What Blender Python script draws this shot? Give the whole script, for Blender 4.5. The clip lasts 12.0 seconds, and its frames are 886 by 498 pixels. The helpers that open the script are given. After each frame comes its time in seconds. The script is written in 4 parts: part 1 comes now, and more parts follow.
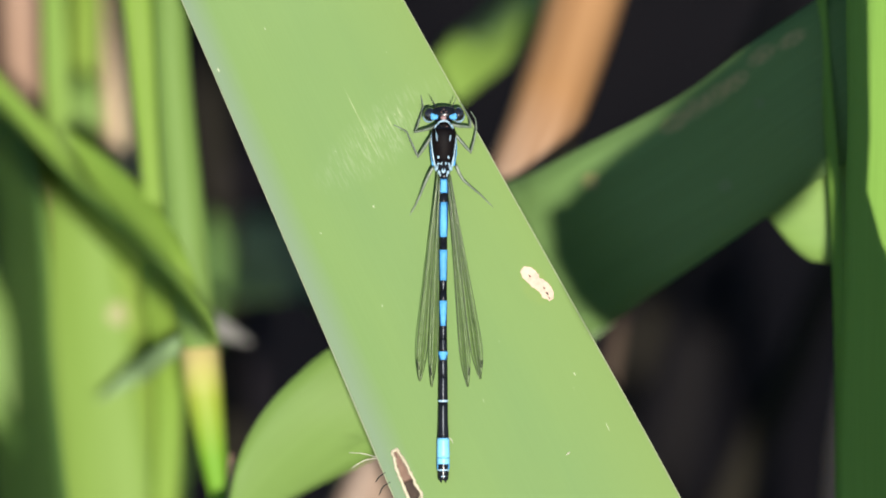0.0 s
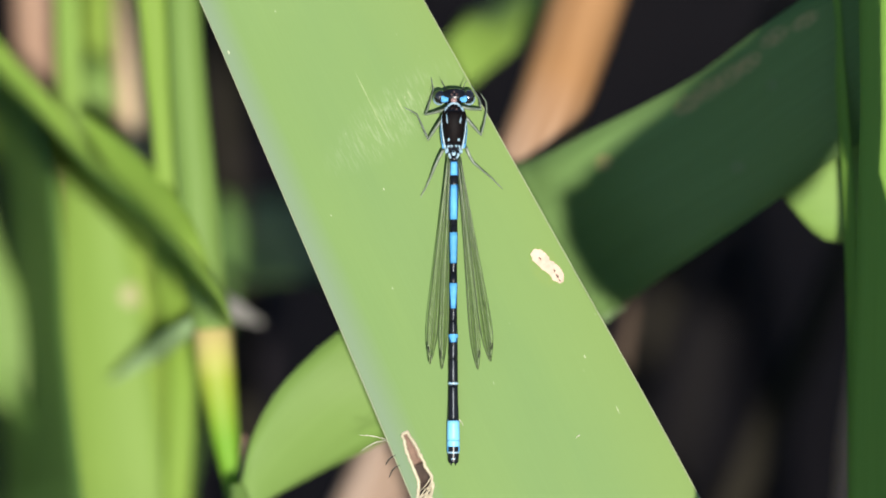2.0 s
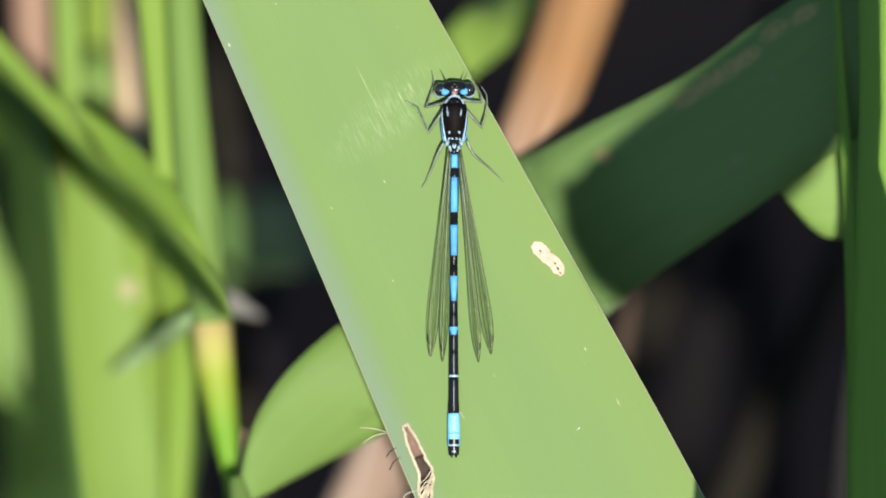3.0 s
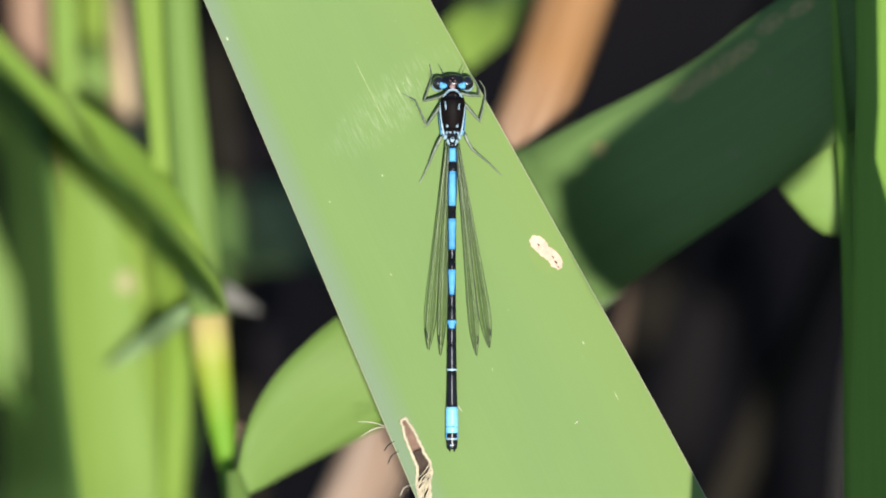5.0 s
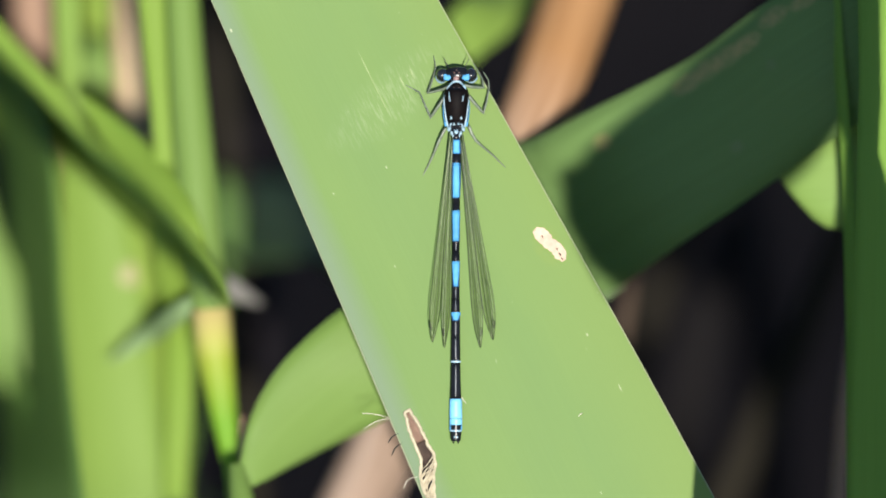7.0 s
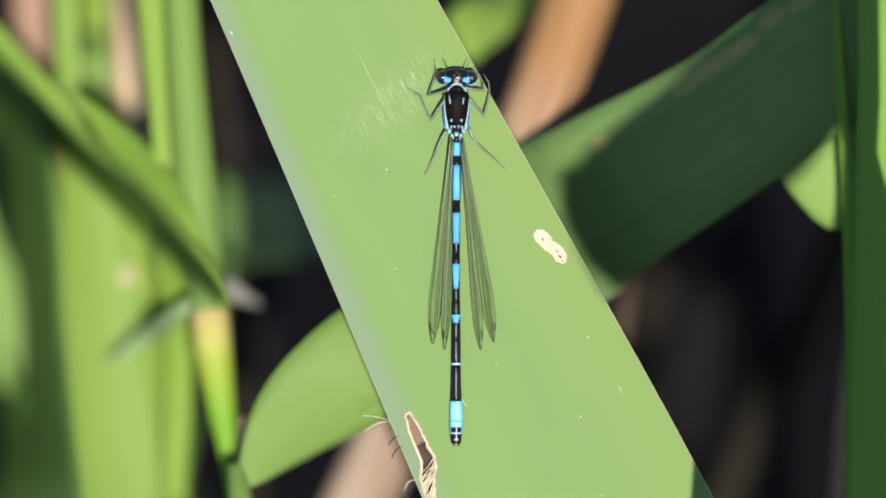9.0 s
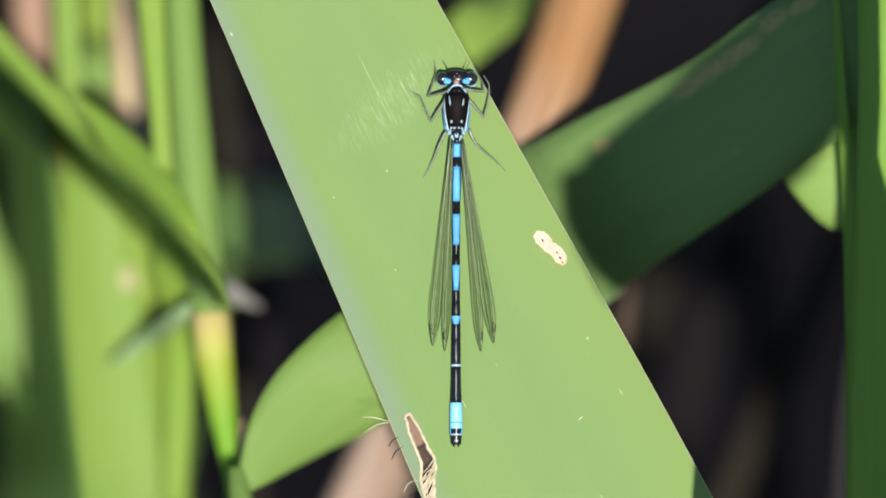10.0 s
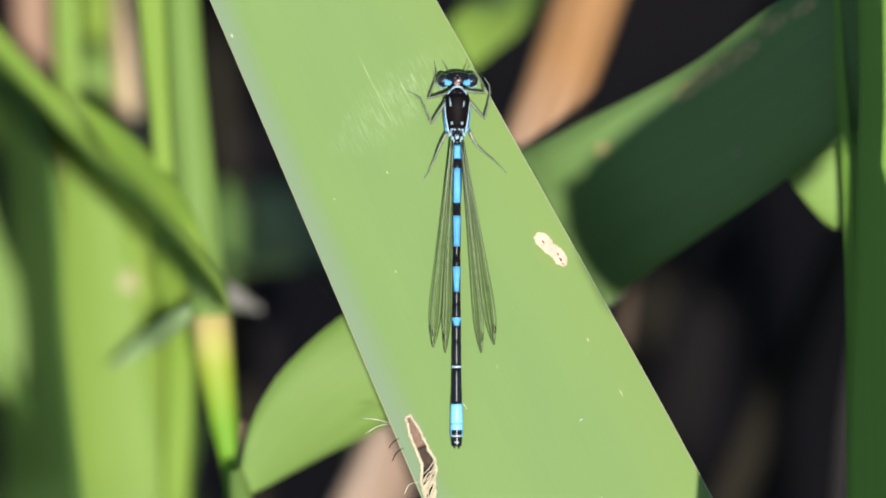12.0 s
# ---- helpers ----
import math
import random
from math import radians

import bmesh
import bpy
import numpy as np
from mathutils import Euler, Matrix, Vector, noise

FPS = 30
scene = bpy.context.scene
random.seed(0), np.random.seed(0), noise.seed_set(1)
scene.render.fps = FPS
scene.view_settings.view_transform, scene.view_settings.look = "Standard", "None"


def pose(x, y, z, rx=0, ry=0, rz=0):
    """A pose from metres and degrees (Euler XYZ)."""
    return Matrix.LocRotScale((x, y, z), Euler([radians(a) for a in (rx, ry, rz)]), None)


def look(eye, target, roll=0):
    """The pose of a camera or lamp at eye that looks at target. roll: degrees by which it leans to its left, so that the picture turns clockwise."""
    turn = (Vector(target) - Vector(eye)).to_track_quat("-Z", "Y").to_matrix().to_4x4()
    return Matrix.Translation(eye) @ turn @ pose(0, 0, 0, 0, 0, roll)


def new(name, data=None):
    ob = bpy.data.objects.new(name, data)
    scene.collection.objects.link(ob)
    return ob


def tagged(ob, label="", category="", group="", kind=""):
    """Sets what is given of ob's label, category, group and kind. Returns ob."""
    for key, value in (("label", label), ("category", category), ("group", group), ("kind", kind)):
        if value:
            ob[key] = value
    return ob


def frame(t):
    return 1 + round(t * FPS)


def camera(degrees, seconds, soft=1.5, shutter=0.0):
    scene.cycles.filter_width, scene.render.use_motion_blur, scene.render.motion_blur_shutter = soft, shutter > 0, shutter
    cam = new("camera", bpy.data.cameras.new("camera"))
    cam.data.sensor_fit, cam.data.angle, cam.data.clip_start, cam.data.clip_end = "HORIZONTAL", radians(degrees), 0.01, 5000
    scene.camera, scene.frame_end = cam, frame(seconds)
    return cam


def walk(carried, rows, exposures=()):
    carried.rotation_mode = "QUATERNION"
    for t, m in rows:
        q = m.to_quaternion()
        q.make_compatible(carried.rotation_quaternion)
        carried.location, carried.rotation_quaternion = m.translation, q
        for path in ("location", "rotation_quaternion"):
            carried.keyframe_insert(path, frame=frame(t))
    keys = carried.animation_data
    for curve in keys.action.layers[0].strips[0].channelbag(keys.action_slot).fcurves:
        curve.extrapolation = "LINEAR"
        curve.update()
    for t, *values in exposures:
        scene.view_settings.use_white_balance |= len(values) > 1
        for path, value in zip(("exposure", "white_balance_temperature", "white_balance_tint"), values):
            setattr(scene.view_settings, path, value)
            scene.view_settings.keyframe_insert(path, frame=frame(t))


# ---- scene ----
# A damselfly rests on a broad reed leaf in a reed bed, seen through a long lens from about 1.2 m.
# Plan: lengths in mm in a frame that leans with the leaf: u to the right, v up the slope, w out towards the sun side.
# The leaf lies at w = 0, its middle 0.45 m over the mud.

LEAN = radians(33)
MIDDLE = Vector((0, 0, 0.45))
U = Vector((1, 0, 0))
V = Vector((0, math.sin(LEAN), math.cos(LEAN)))
W = Vector((0, -math.cos(LEAN), math.sin(LEAN)))


def place(p):
    return MIDDLE + (U * p[0] + V * p[1] + W * p[2]) * 0.001


LEAF_FRAME = Matrix([[U[i], V[i], W[i], MIDDLE[i]] for i in range(3)] + [[0, 0, 0, 1]])

# ---- camera: long lens, turned a little by the one who holds it ----
EYE = place((0, 0, 1200))
AIM = [
    (0, 0.938, 3.173), (0.5, 0.4, 2.925), (1, 0.094, 2.599), (1.5, -0.199, 1.918), (2, -0.267, 1.415),
    (2.5, -0.209, 1.088), (3, -0.198, 0.796), (5, 0.118, 0.176), (5.5, 0.107, -0.246), (6, 0.072, -0.457),
    (6.5, -0.057, -0.504), (7, -0.139, -0.492), (9, -0.023, -0.398), (9.5, -0.046, -0.316),
    (10, -0.093, -0.116), (10.5, -0, 0), (11, 0.011, 0.058), (11.5, -0.023, 0.07), (12, -0.152, 0.153),
]
cam = camera(4.004, 12.0, soft=1.8)
cam.data.dof.use_dof = True
cam.data.dof.focus_distance = 1.1988
cam.data.dof.aperture_fstop = 7.2
cam.data.dof.aperture_blades = 0
walk(cam, [(t, look(EYE, place((a, b, 0)))) for t, a, b in AIM], exposures=((0, 0.93), (12, 0.93)))

# ---- daylight: sun behind the one who holds the camera, clear sky ----
TO_SUN = (U * 0.08 - V * 0.14 + W * 1.0).normalized()
sun_up = math.asin(TO_SUN.z)
sun_round = math.atan2(TO_SUN.x, TO_SUN.y)
world = bpy.data.worlds.new("sky")
scene.world = world
world.use_nodes = True
sky = world.node_tree.nodes.new("ShaderNodeTexSky")
sky.sky_type, sky.sun_disc = "NISHITA", False
sky.sun_elevation, sky.sun_rotation = sun_up, sun_round
sky.dust_density, sky.ozone_density = 0.2, 2.8
back = world.node_tree.nodes["Background"]
back.inputs["Strength"].default_value = 0.078
world.node_tree.links.new(sky.outputs[0], back.inputs["Color"])
sun = new("sun", bpy.data.lights.new("sun", "SUN"))
sun.data.energy, sun.data.angle, sun.data.color = 4.3, radians(0.4), (1.0, 0.942, 0.86)
sun.matrix_world = look((0.5, -1, 3), Vector((0.5, -1, 3)) - TO_SUN)


# ---- materials ----
class Nodes:
    """A short way to write node trees."""

    def __init__(self, name):
        self.mat = bpy.data.materials.new(name)
        self.mat.use_nodes = True
        self.tree = self.mat.node_tree
        self.bsdf = self.tree.nodes["Principled BSDF"]
        self.out = self.tree.nodes["Material Output"]

    def add(self, kind, **values):
        n = self.tree.nodes.new("ShaderNode" + kind)
        for key, value in values.items():
            n.inputs[key.replace("_", " ")].default_value = value
        return n

    def link(self, a, b):
        self.tree.links.new(a, b)

    def stretched(self, source, scale):
        m = self.add("Mapping")
        m.inputs["Scale"].default_value = scale
        self.link(source, m.inputs["Vector"])
        return m.outputs[0]

    def mix(self, fac, a, b, blend="MIX"):
        n = self.tree.nodes.new("ShaderNodeMix")
        n.data_type, n.blend_type = "RGBA", blend
        for sock, value in ((n.inputs[0], fac), (n.inputs[6], a), (n.inputs[7], b)):
            if isinstance(value, (int, float)):
                sock.default_value = value
            elif isinstance(value, tuple):
                sock.default_value = (*value, 1)
            else:
                self.link(value, sock)
        return n.outputs[2]

    def ramp(self, fac, *stops):
        n = self.tree.nodes.new("ShaderNodeMapRange")
        n.inputs["From Min"].default_value, n.inputs["From Max"].default_value = stops[:2]
        n.inputs["To Min"].default_value, n.inputs["To Max"].default_value = stops[2:]
        self.link(fac, n.inputs["Value"])
        return n.outputs[0]

    def math(self, op, a, b=0.0):
        n = self.tree.nodes.new("ShaderNodeMath")
        n.operation = op
        for sock, value in zip(n.inputs, (a, b)):
            if isinstance(value, (int, float)):
                sock.default_value = value
            else:
                self.link(value, sock)
        return n.outputs[0]

    def set(self, **values):
        for key, value in values.items():
            sock = self.bsdf.inputs[key.replace("_", " ")]
            if isinstance(value, tuple):
                sock.default_value = (*value, 1)
            elif isinstance(value, (int, float)):
                sock.default_value = value
            else:
                self.link(value, sock)

    def bump(self, height, strength, distance):
        n = self.add("Bump", Strength=strength, Distance=distance)
        self.link(height, n.inputs["Height"])
        self.link(n.outputs[0], self.bsdf.inputs["Normal"])


def leaf_material(name, base, tint, through_light, rough=0.42, vein=0.12, light=0.25, scuffs=False, marks=(), fade=(), shine=0.1):
    """Parallel-veined leaf: fine lengthwise veins, slow mottling, some light let through. UV in mm: across, along."""
    n = Nodes(name)
    chart = n.tree.nodes.new("ShaderNodeUVMap")
    chart.uv_map = "UVMap"
    uv = chart.outputs[0]
    slow = n.add("TexNoise", Scale=1.0, Detail=3.0)
    n.link(n.stretched(uv, (0.12, 0.03, 1)), slow.inputs["Vector"])
    fine = n.add("TexNoise", Scale=1.0, Detail=4.0, Roughness=0.65)
    n.link(n.stretched(uv, (3.2, 0.06, 1)), fine.inputs["Vector"])
    mid = n.add("TexNoise", Scale=1.0, Detail=2.0)
    n.link(n.stretched(uv, (0.6, 0.02, 1)), mid.inputs["Vector"])
    c = n.mix(n.ramp(slow.outputs[0], 0.3, 0.7, 0, 1), base, tint)
    pale = tuple(min(1, v * 1.35 + 0.01) for v in base)
    c = n.mix(n.ramp(fine.outputs[0], 0.45, 0.75, 0, vein * 2.2), c, pale)
    dark = tuple(v * 0.72 for v in base)
    c = n.mix(n.ramp(mid.outputs[0], 0.5, 0.8, 0, vein * 1.6), c, dark)
    sep = n.add("SeparateXYZ")
    n.link(uv, sep.inputs[0])
    a, b = sep.outputs[0], sep.outputs[1]

    def oval(mark):
        """1 in the middle of a slanting oval (across, along, half breadth, half length, slant), 0 outside."""
        x = n.math("SUBTRACT", a, mark[0])
        y = n.math("SUBTRACT", b, mark[1])
        y = n.math("SUBTRACT", y, n.math("MULTIPLY", x, mark[4]))
        far = n.math("ADD", n.math("POWER", n.math("ABSOLUTE", n.math("DIVIDE", x, mark[2])), 2.0),
                     n.math("POWER", n.math("ABSOLUTE", n.math("DIVIDE", y, mark[3])), 2.0))
        return n.ramp(far, 1.0, 0.0, 0, 1)

    if scuffs:
        # a band of pale scratches in the waxy bloom, across the blade near the head of the insect
        strokes = n.add("TexNoise", Scale=1.0, Detail=3.0, Roughness=0.7)
        n.link(n.stretched(uv, (4.2, 0.5, 1)), strokes.inputs["Vector"])
        f = n.math("MULTIPLY", oval(SCUFF), n.ramp(strokes.outputs[0], 0.48, 0.74, 0.05, 0.9))
        c = n.mix(n.math("MULTIPLY", f, 0.45), c, (0.42, 0.49, 0.30))
        flecks = n.add("TexNoise", Scale=1.0, Detail=1.0)
        n.link(n.stretched(uv, (2.6, 1.1, 1)), flecks.inputs["Vector"])
        c = n.mix(n.ramp(flecks.outputs[0], 0.79, 0.83, 0, 0.6), c, (0.50, 0.52, 0.33))
        # greyish sheen of the curved margin painted along one side, and the thin pale margins
        side = n.add("SeparateXYZ")
        edge_map = n.tree.nodes.new("ShaderNodeUVMap")
        edge_map.uv_map = "Edge"
        n.link(edge_map.outputs[0], side.inputs[0])
        e = side.outputs[0]
        c = n.mix(n.ramp(n.math("ADD", e, n.math("MULTIPLY", slow.outputs[0], 0.06)), EDGE_SHEEN[0], EDGE_SHEEN[1], 0, 0.85), c, (0.158, 0.222, 0.138))
        c = n.mix(n.ramp(e, 0.34, 0.02, 0, 0.55), c, (0.172, 0.252, 0.058))
        off = n.math("ABSOLUTE", n.math("SUBTRACT", e, 0.5))
        c = n.mix(n.ramp(off, 0.4935, 0.4975, 0, 0.65), c, (0.42, 0.43, 0.28))
    for (b0, c0), (b1, c1) in reversed(list(zip(fade, fade[1:]))):
        # the colour turns along the stem
        c = n.mix(n.ramp(b, b1, b0, 0, 1), c, c0)
    if vein > 0.4:
        c = n.mix(n.ramp(mid.outputs[0], 0.40, 0.62, 0, 0.75), c, (0.70, 0.64, 0.58), "MULTIPLY")
    spots = n.add("TexNoise", Scale=1.6, Detail=4.0)
    n.link(uv, spots.inputs["Vector"])
    for mark in marks:
        f = n.math("MULTIPLY", n.ramp(oval(mark), 0.0, 0.5, 0, 1), n.ramp(spots.outputs[0], 0.40, 0.58, 0.4, 0.9))
        c = n.mix(f, c, mark[5])
    n.set(Base_Color=c, Roughness=rough, Specular_IOR_Level=shine)
    n.bump(fine.outputs[0], 0.25, 0.00006)
    glow = n.add("BsdfTranslucent")
    glow.inputs["Color"].default_value = (*through_light, 1)
    both = n.add("MixShader", Fac=light)
    n.link(n.bsdf.outputs[0], both.inputs[1])
    n.link(glow.outputs[0], both.inputs[2])
    n.link(both.outputs[0], n.out.inputs["Surface"])
    return n.mat


def grainy(name, base, other, rough, scale, stretch=(1, 1, 1), spec=0.4, bump=0.0, sheen=0.0, metal=0.0):
    """Two-scale mottled surface in object space (scale per metre)."""
    n = Nodes(name)
    where = n.stretched(n.add("TexCoord").outputs["Object"], stretch)
    a = n.add("TexNoise", Scale=scale, Detail=5.0, Roughness=0.6)
    b = n.add("TexNoise", Scale=scale * 0.17, Detail=2.0)
    n.link(where, a.inputs["Vector"])
    n.link(where, b.inputs["Vector"])
    c = n.mix(n.ramp(a.outputs[0], 0.35, 0.65, 0, 1), base, other)
    c = n.mix(n.ramp(b.outputs[0], 0.4, 0.7, 0, 0.5), c, tuple(v * 0.6 for v in base))
    n.set(Base_Color=c, Roughness=rough, Specular_IOR_Level=spec, Metallic=metal, Coat_Weight=sheen, Coat_Roughness=0.15)
    if bump:
        n.bump(a.outputs[0], 0.6, bump)
    return n.mat


# wear, in mm of the blade: across, along, half breadth, half length, slant, colour
SCUFF = (-2.6, 91.8, 8.6, 3.2, 0.19)
# start and full strength of the painted margin sheen, across the blade
EDGE_SHEEN = (0.90, 1.01)
OLD = (0.33, 0.29, 0.12)
PALE = (0.52, 0.54, 0.34)
SCRATCHES = [(-0.93, 89.6, 0.05, 3.6, 0, (0.33, 0.40, 0.18)), (-4.6, 90.6, 0.05, 0.6, 0, (0.36, 0.42, 0.2)), (-3.4, 91.0, 0.05, 0.7, 0, (0.36, 0.42, 0.2)), (9.0, 79.4, 0.10, 0.22, 0, PALE),
             (4.9, 106.3, 0.07, 0.15, 0, PALE), (-8.6, 120.1, 0.08, 0.2, 0, PALE), (1.5, 97.5, 0.06, 0.15, 0, PALE), (-9.2, 126.0, 0.05, 0.5, 0, PALE),
             (-9.0, 110.8, 1.5, 2.3, 0, (0.165, 0.243, 0.058))]
MARKS = [(4.5, 80.2, 0.9, 1.1, 0, OLD), (5.2, 70.0, 0.9, 2.0, 0, OLD), (5.3, 67.4, 1.0, 2.3, 0, OLD), (5.2, 64.7, 1.0, 2.3, 0, OLD), (5.1, 62.5, 0.9, 1.7, 0, OLD),
         (5.7, 59.2, 0.9, 1.7, 0, OLD), (5.4, 56.1, 0.8, 1.7, 0, OLD), (-2.4, 69.2, 0.7, 0.8, 0, (0.18, 0.23, 0.10)), (2.1, 61.8, 0.6, 0.7, 0, (0.16, 0.215, 0.09))]
SPOT = [(-3.2, 57.6, 1.3, 1.3, 0, (0.45, 0.37, 0.24))]
GREEN_MAIN = leaf_material("waxy_reed_leaf", (0.146, 0.239, 0.063), (0.131, 0.223, 0.065), (0.17, 0.30, 0.03), 0.62, 0.035, 0.22, True, marks=SCRATCHES, shine=0.25)
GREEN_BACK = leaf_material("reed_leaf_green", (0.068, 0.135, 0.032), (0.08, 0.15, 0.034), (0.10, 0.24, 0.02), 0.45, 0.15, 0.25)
MARKED_BACK = leaf_material("marked_reed_leaf", (0.122, 0.206, 0.064), (0.128, 0.212, 0.070), (0.10, 0.24, 0.02), 0.45, 0.22, 0.25, marks=MARKS)
# green darkened to stand in for deep shade behind the broad leaf
SHADED_LEAF = leaf_material("shaded_back_leaf", (0.040, 0.074, 0.028), (0.048, 0.082, 0.032), (0.03, 0.06, 0.02), 0.6, 0.15, 0.1)
GREEN_LIME = leaf_material("reed_leaf_lime", (0.183, 0.299, 0.044), (0.207, 0.311, 0.053), (0.24, 0.38, 0.03), 0.5, 0.15, 0.35)
BRIGHT_LEAF = leaf_material("reed_leaf_bright", (0.18, 0.29, 0.075), (0.19, 0.295, 0.06), (0.24, 0.36, 0.05), 0.5, 0.15, 0.3)
GREEN_PALE = leaf_material("reed_sheath_pale_green", (0.156, 0.246, 0.064), (0.130, 0.218, 0.048), (0.18, 0.29, 0.03), 0.5, 0.15, 0.25)
SPOTTED_PALE = leaf_material("spotted_reed_leaf", (0.176, 0.276, 0.057), (0.161, 0.258, 0.045), (0.18, 0.29, 0.03), 0.5, 0.15, 0.25, marks=SPOT)
YELLOW_STEM = leaf_material("yellowing_reed_stem", (0.13, 0.28, 0.022), (0.12, 0.25, 0.02), (0.20, 0.34, 0.03), 0.45, 0.15, 0.15,
                            fade=((0.5, (0.48, 0.39, 0.15)), (5, (0.25, 0.31, 0.04)), (11, (0.13, 0.28, 0.022))))
GREEN_UPRIGHT = leaf_material("reed_leaf_upright", (0.158, 0.296, 0.048), (0.168, 0.306, 0.052), (0.14, 0.30, 0.015), 0.65, 0.12, 0.3)
GREEN_OLIVE = leaf_material("reed_leaf_olive", (0.168, 0.258, 0.036), (0.185, 0.274, 0.040), (0.20, 0.28, 0.03), 0.5, 0.15, 0.25)
FOLD_GREEN = leaf_material("folded_reed_leaf", (0.170, 0.268, 0.042), (0.178, 0.274, 0.046), (0.10, 0.2, 0.05), 0.5, 0.15, 0.03)
DULL_GREEN = leaf_material("withered_grey_green", (0.175, 0.255, 0.115), (0.155, 0.235, 0.10), (0.06, 0.10, 0.05), 0.7, 0.15, 0.1)
PALE_TAN = leaf_material("dry_reed_pale", (0.50, 0.40, 0.26), (0.44, 0.33, 0.20), (0.3, 0.22, 0.1), 0.6, 0.2, 0.1)
TAN = leaf_material("dry_reed_tan", (0.32, 0.24, 0.19), (0.27, 0.20, 0.155), (0.3, 0.18, 0.08), 0.6, 0.42, 0.1, fade=((72, (0.38, 0.205, 0.09)), (86, (0.29, 0.205, 0.16))))
PINK_TAN = leaf_material("dry_sheath_pinkish", (0.31, 0.20, 0.14), (0.26, 0.165, 0.115), (0.2, 0.14, 0.1), 0.7, 0.2, 0.1)
# dead reed darkened to stand in for shade far behind, except the drab one
SHADE_TAN = leaf_material("rotting_reed_shade_brown", (0.017, 0.0145, 0.009), (0.011, 0.0095, 0.007), (0.05, 0.04, 0.02), 0.8, 0.2, 0.05)
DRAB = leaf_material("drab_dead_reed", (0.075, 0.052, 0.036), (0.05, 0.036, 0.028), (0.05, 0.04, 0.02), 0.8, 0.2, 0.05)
SHADE_STALK = leaf_material("deep_shade_reed", (0.0075, 0.0065, 0.007), (0.005, 0.0045, 0.0045), (0.01, 0.01, 0.01), 0.9, 0.2, 0.05)
SHADE_PURPLE_STALK = leaf_material("deep_shade_reed_purplish", (0.017, 0.0135, 0.0165), (0.011, 0.009, 0.0105), (0.01, 0.01, 0.01), 0.9, 0.2, 0.05)
# near black: the shade deep in the reed bed is put into this colour
MUD = grainy("wet_mud_shade_dark", (0.0068, 0.0057, 0.0068), (0.0205, 0.0165, 0.0158), 0.9, 26, spec=0.03, bump=0.004)
CREAM = grainy("dried_leaf_tissue", (0.38, 0.33, 0.225), (0.49, 0.43, 0.30), 0.7, 2500, bump=0.00008)
SCAR_PALE = grainy("pale_scar", (0.47, 0.34, 0.255), (0.54, 0.41, 0.31), 0.75, 2500, bump=0.00008)
DEAD_SKIN = grainy("dead_leaf_skin", (0.36, 0.235, 0.175), (0.27, 0.17, 0.13), 0.8, 900)
SHADED_SKIN = grainy("shaded_leaf_skin", (0.11, 0.075, 0.058), (0.07, 0.048, 0.04), 0.8, 900)
SCAR_DARK = grainy("scar_brown", (0.13, 0.085, 0.06), (0.09, 0.06, 0.045), 0.8, 3000)
PALE_HAIR = grainy("pale_hair", (0.5, 0.47, 0.36), (0.6, 0.55, 0.45), 0.5, 3000)
GREY_SKIN = grainy("grey_membrane", (0.21, 0.205, 0.19), (0.32, 0.31, 0.29), 0.6, 1500)
DARK_HAIR = grainy("dark_hair", (0.022, 0.018, 0.013), (0.035, 0.03, 0.02), 0.6, 3000)
SKY_BLUE = grainy("sky_blue_cuticle", (0.066, 0.275, 0.535), (0.084, 0.32, 0.59), 0.55, 2200, spec=0.2, bump=0.00002)
SHADED_BLUE = grainy("shaded_blue_cuticle", (0.010, 0.055, 0.15), (0.014, 0.07, 0.18), 0.45, 2200, spec=0.25)
BLACK = grainy("black_cuticle", (0.006, 0.007, 0.010), (0.010, 0.011, 0.014), 0.22, 1800, spec=0.16)
BROWN_BLACK = grainy("brown_black_cuticle", (0.0035, 0.003, 0.0035), (0.007, 0.0045, 0.004), 0.6, 1800, spec=0.06, bump=0.00003)
TAIL_BLUE = grainy("pale_sky_blue_cuticle", (0.15, 0.43, 0.68), (0.18, 0.48, 0.74), 0.45, 2200, spec=0.4, bump=0.00002)
HIGHLIGHT = grainy("pale_highlight", (0.16, 0.18, 0.20), (0.26, 0.28, 0.30), 0.35, 2500, spec=0.5)
PALE_BLUE = grainy("pale_blue_cuticle", (0.20, 0.34, 0.44), (0.34, 0.46, 0.53), 0.4, 2500, spec=0.5, bump=0.00004)
OCELLI = grainy("reddish_brown_cuticle", (0.09, 0.045, 0.038), (0.14, 0.075, 0.065), 0.45, 3000)
PINKISH = grainy("pinkish_cuticle", (0.20, 0.11, 0.105), (0.26, 0.16, 0.15), 0.45, 3000)
EYE_BLACK = grainy("compound_eye_black", (0.008, 0.009, 0.012), (0.014, 0.012, 0.014), 0.12, 9000, spec=0.6, sheen=0.5)
LEG_GREY = grainy("leg_grey", (0.10, 0.13, 0.085), (0.19, 0.225, 0.165), 0.4, 2500, spec=0.5)
LEG_BLACK = grainy("leg_black", (0.012, 0.013, 0.012), (0.02, 0.02, 0.02), 0.35, 2500, spec=0.5)
PALE_VEIN = grainy("pale_wing_vein", (0.20, 0.28, 0.12), (0.28, 0.36, 0.17), 0.4, 2500, spec=0.5)
VEIN = grainy("wing_vein", (0.016, 0.026, 0.009), (0.034, 0.048, 0.016), 0.4, 2500, spec=0.4)


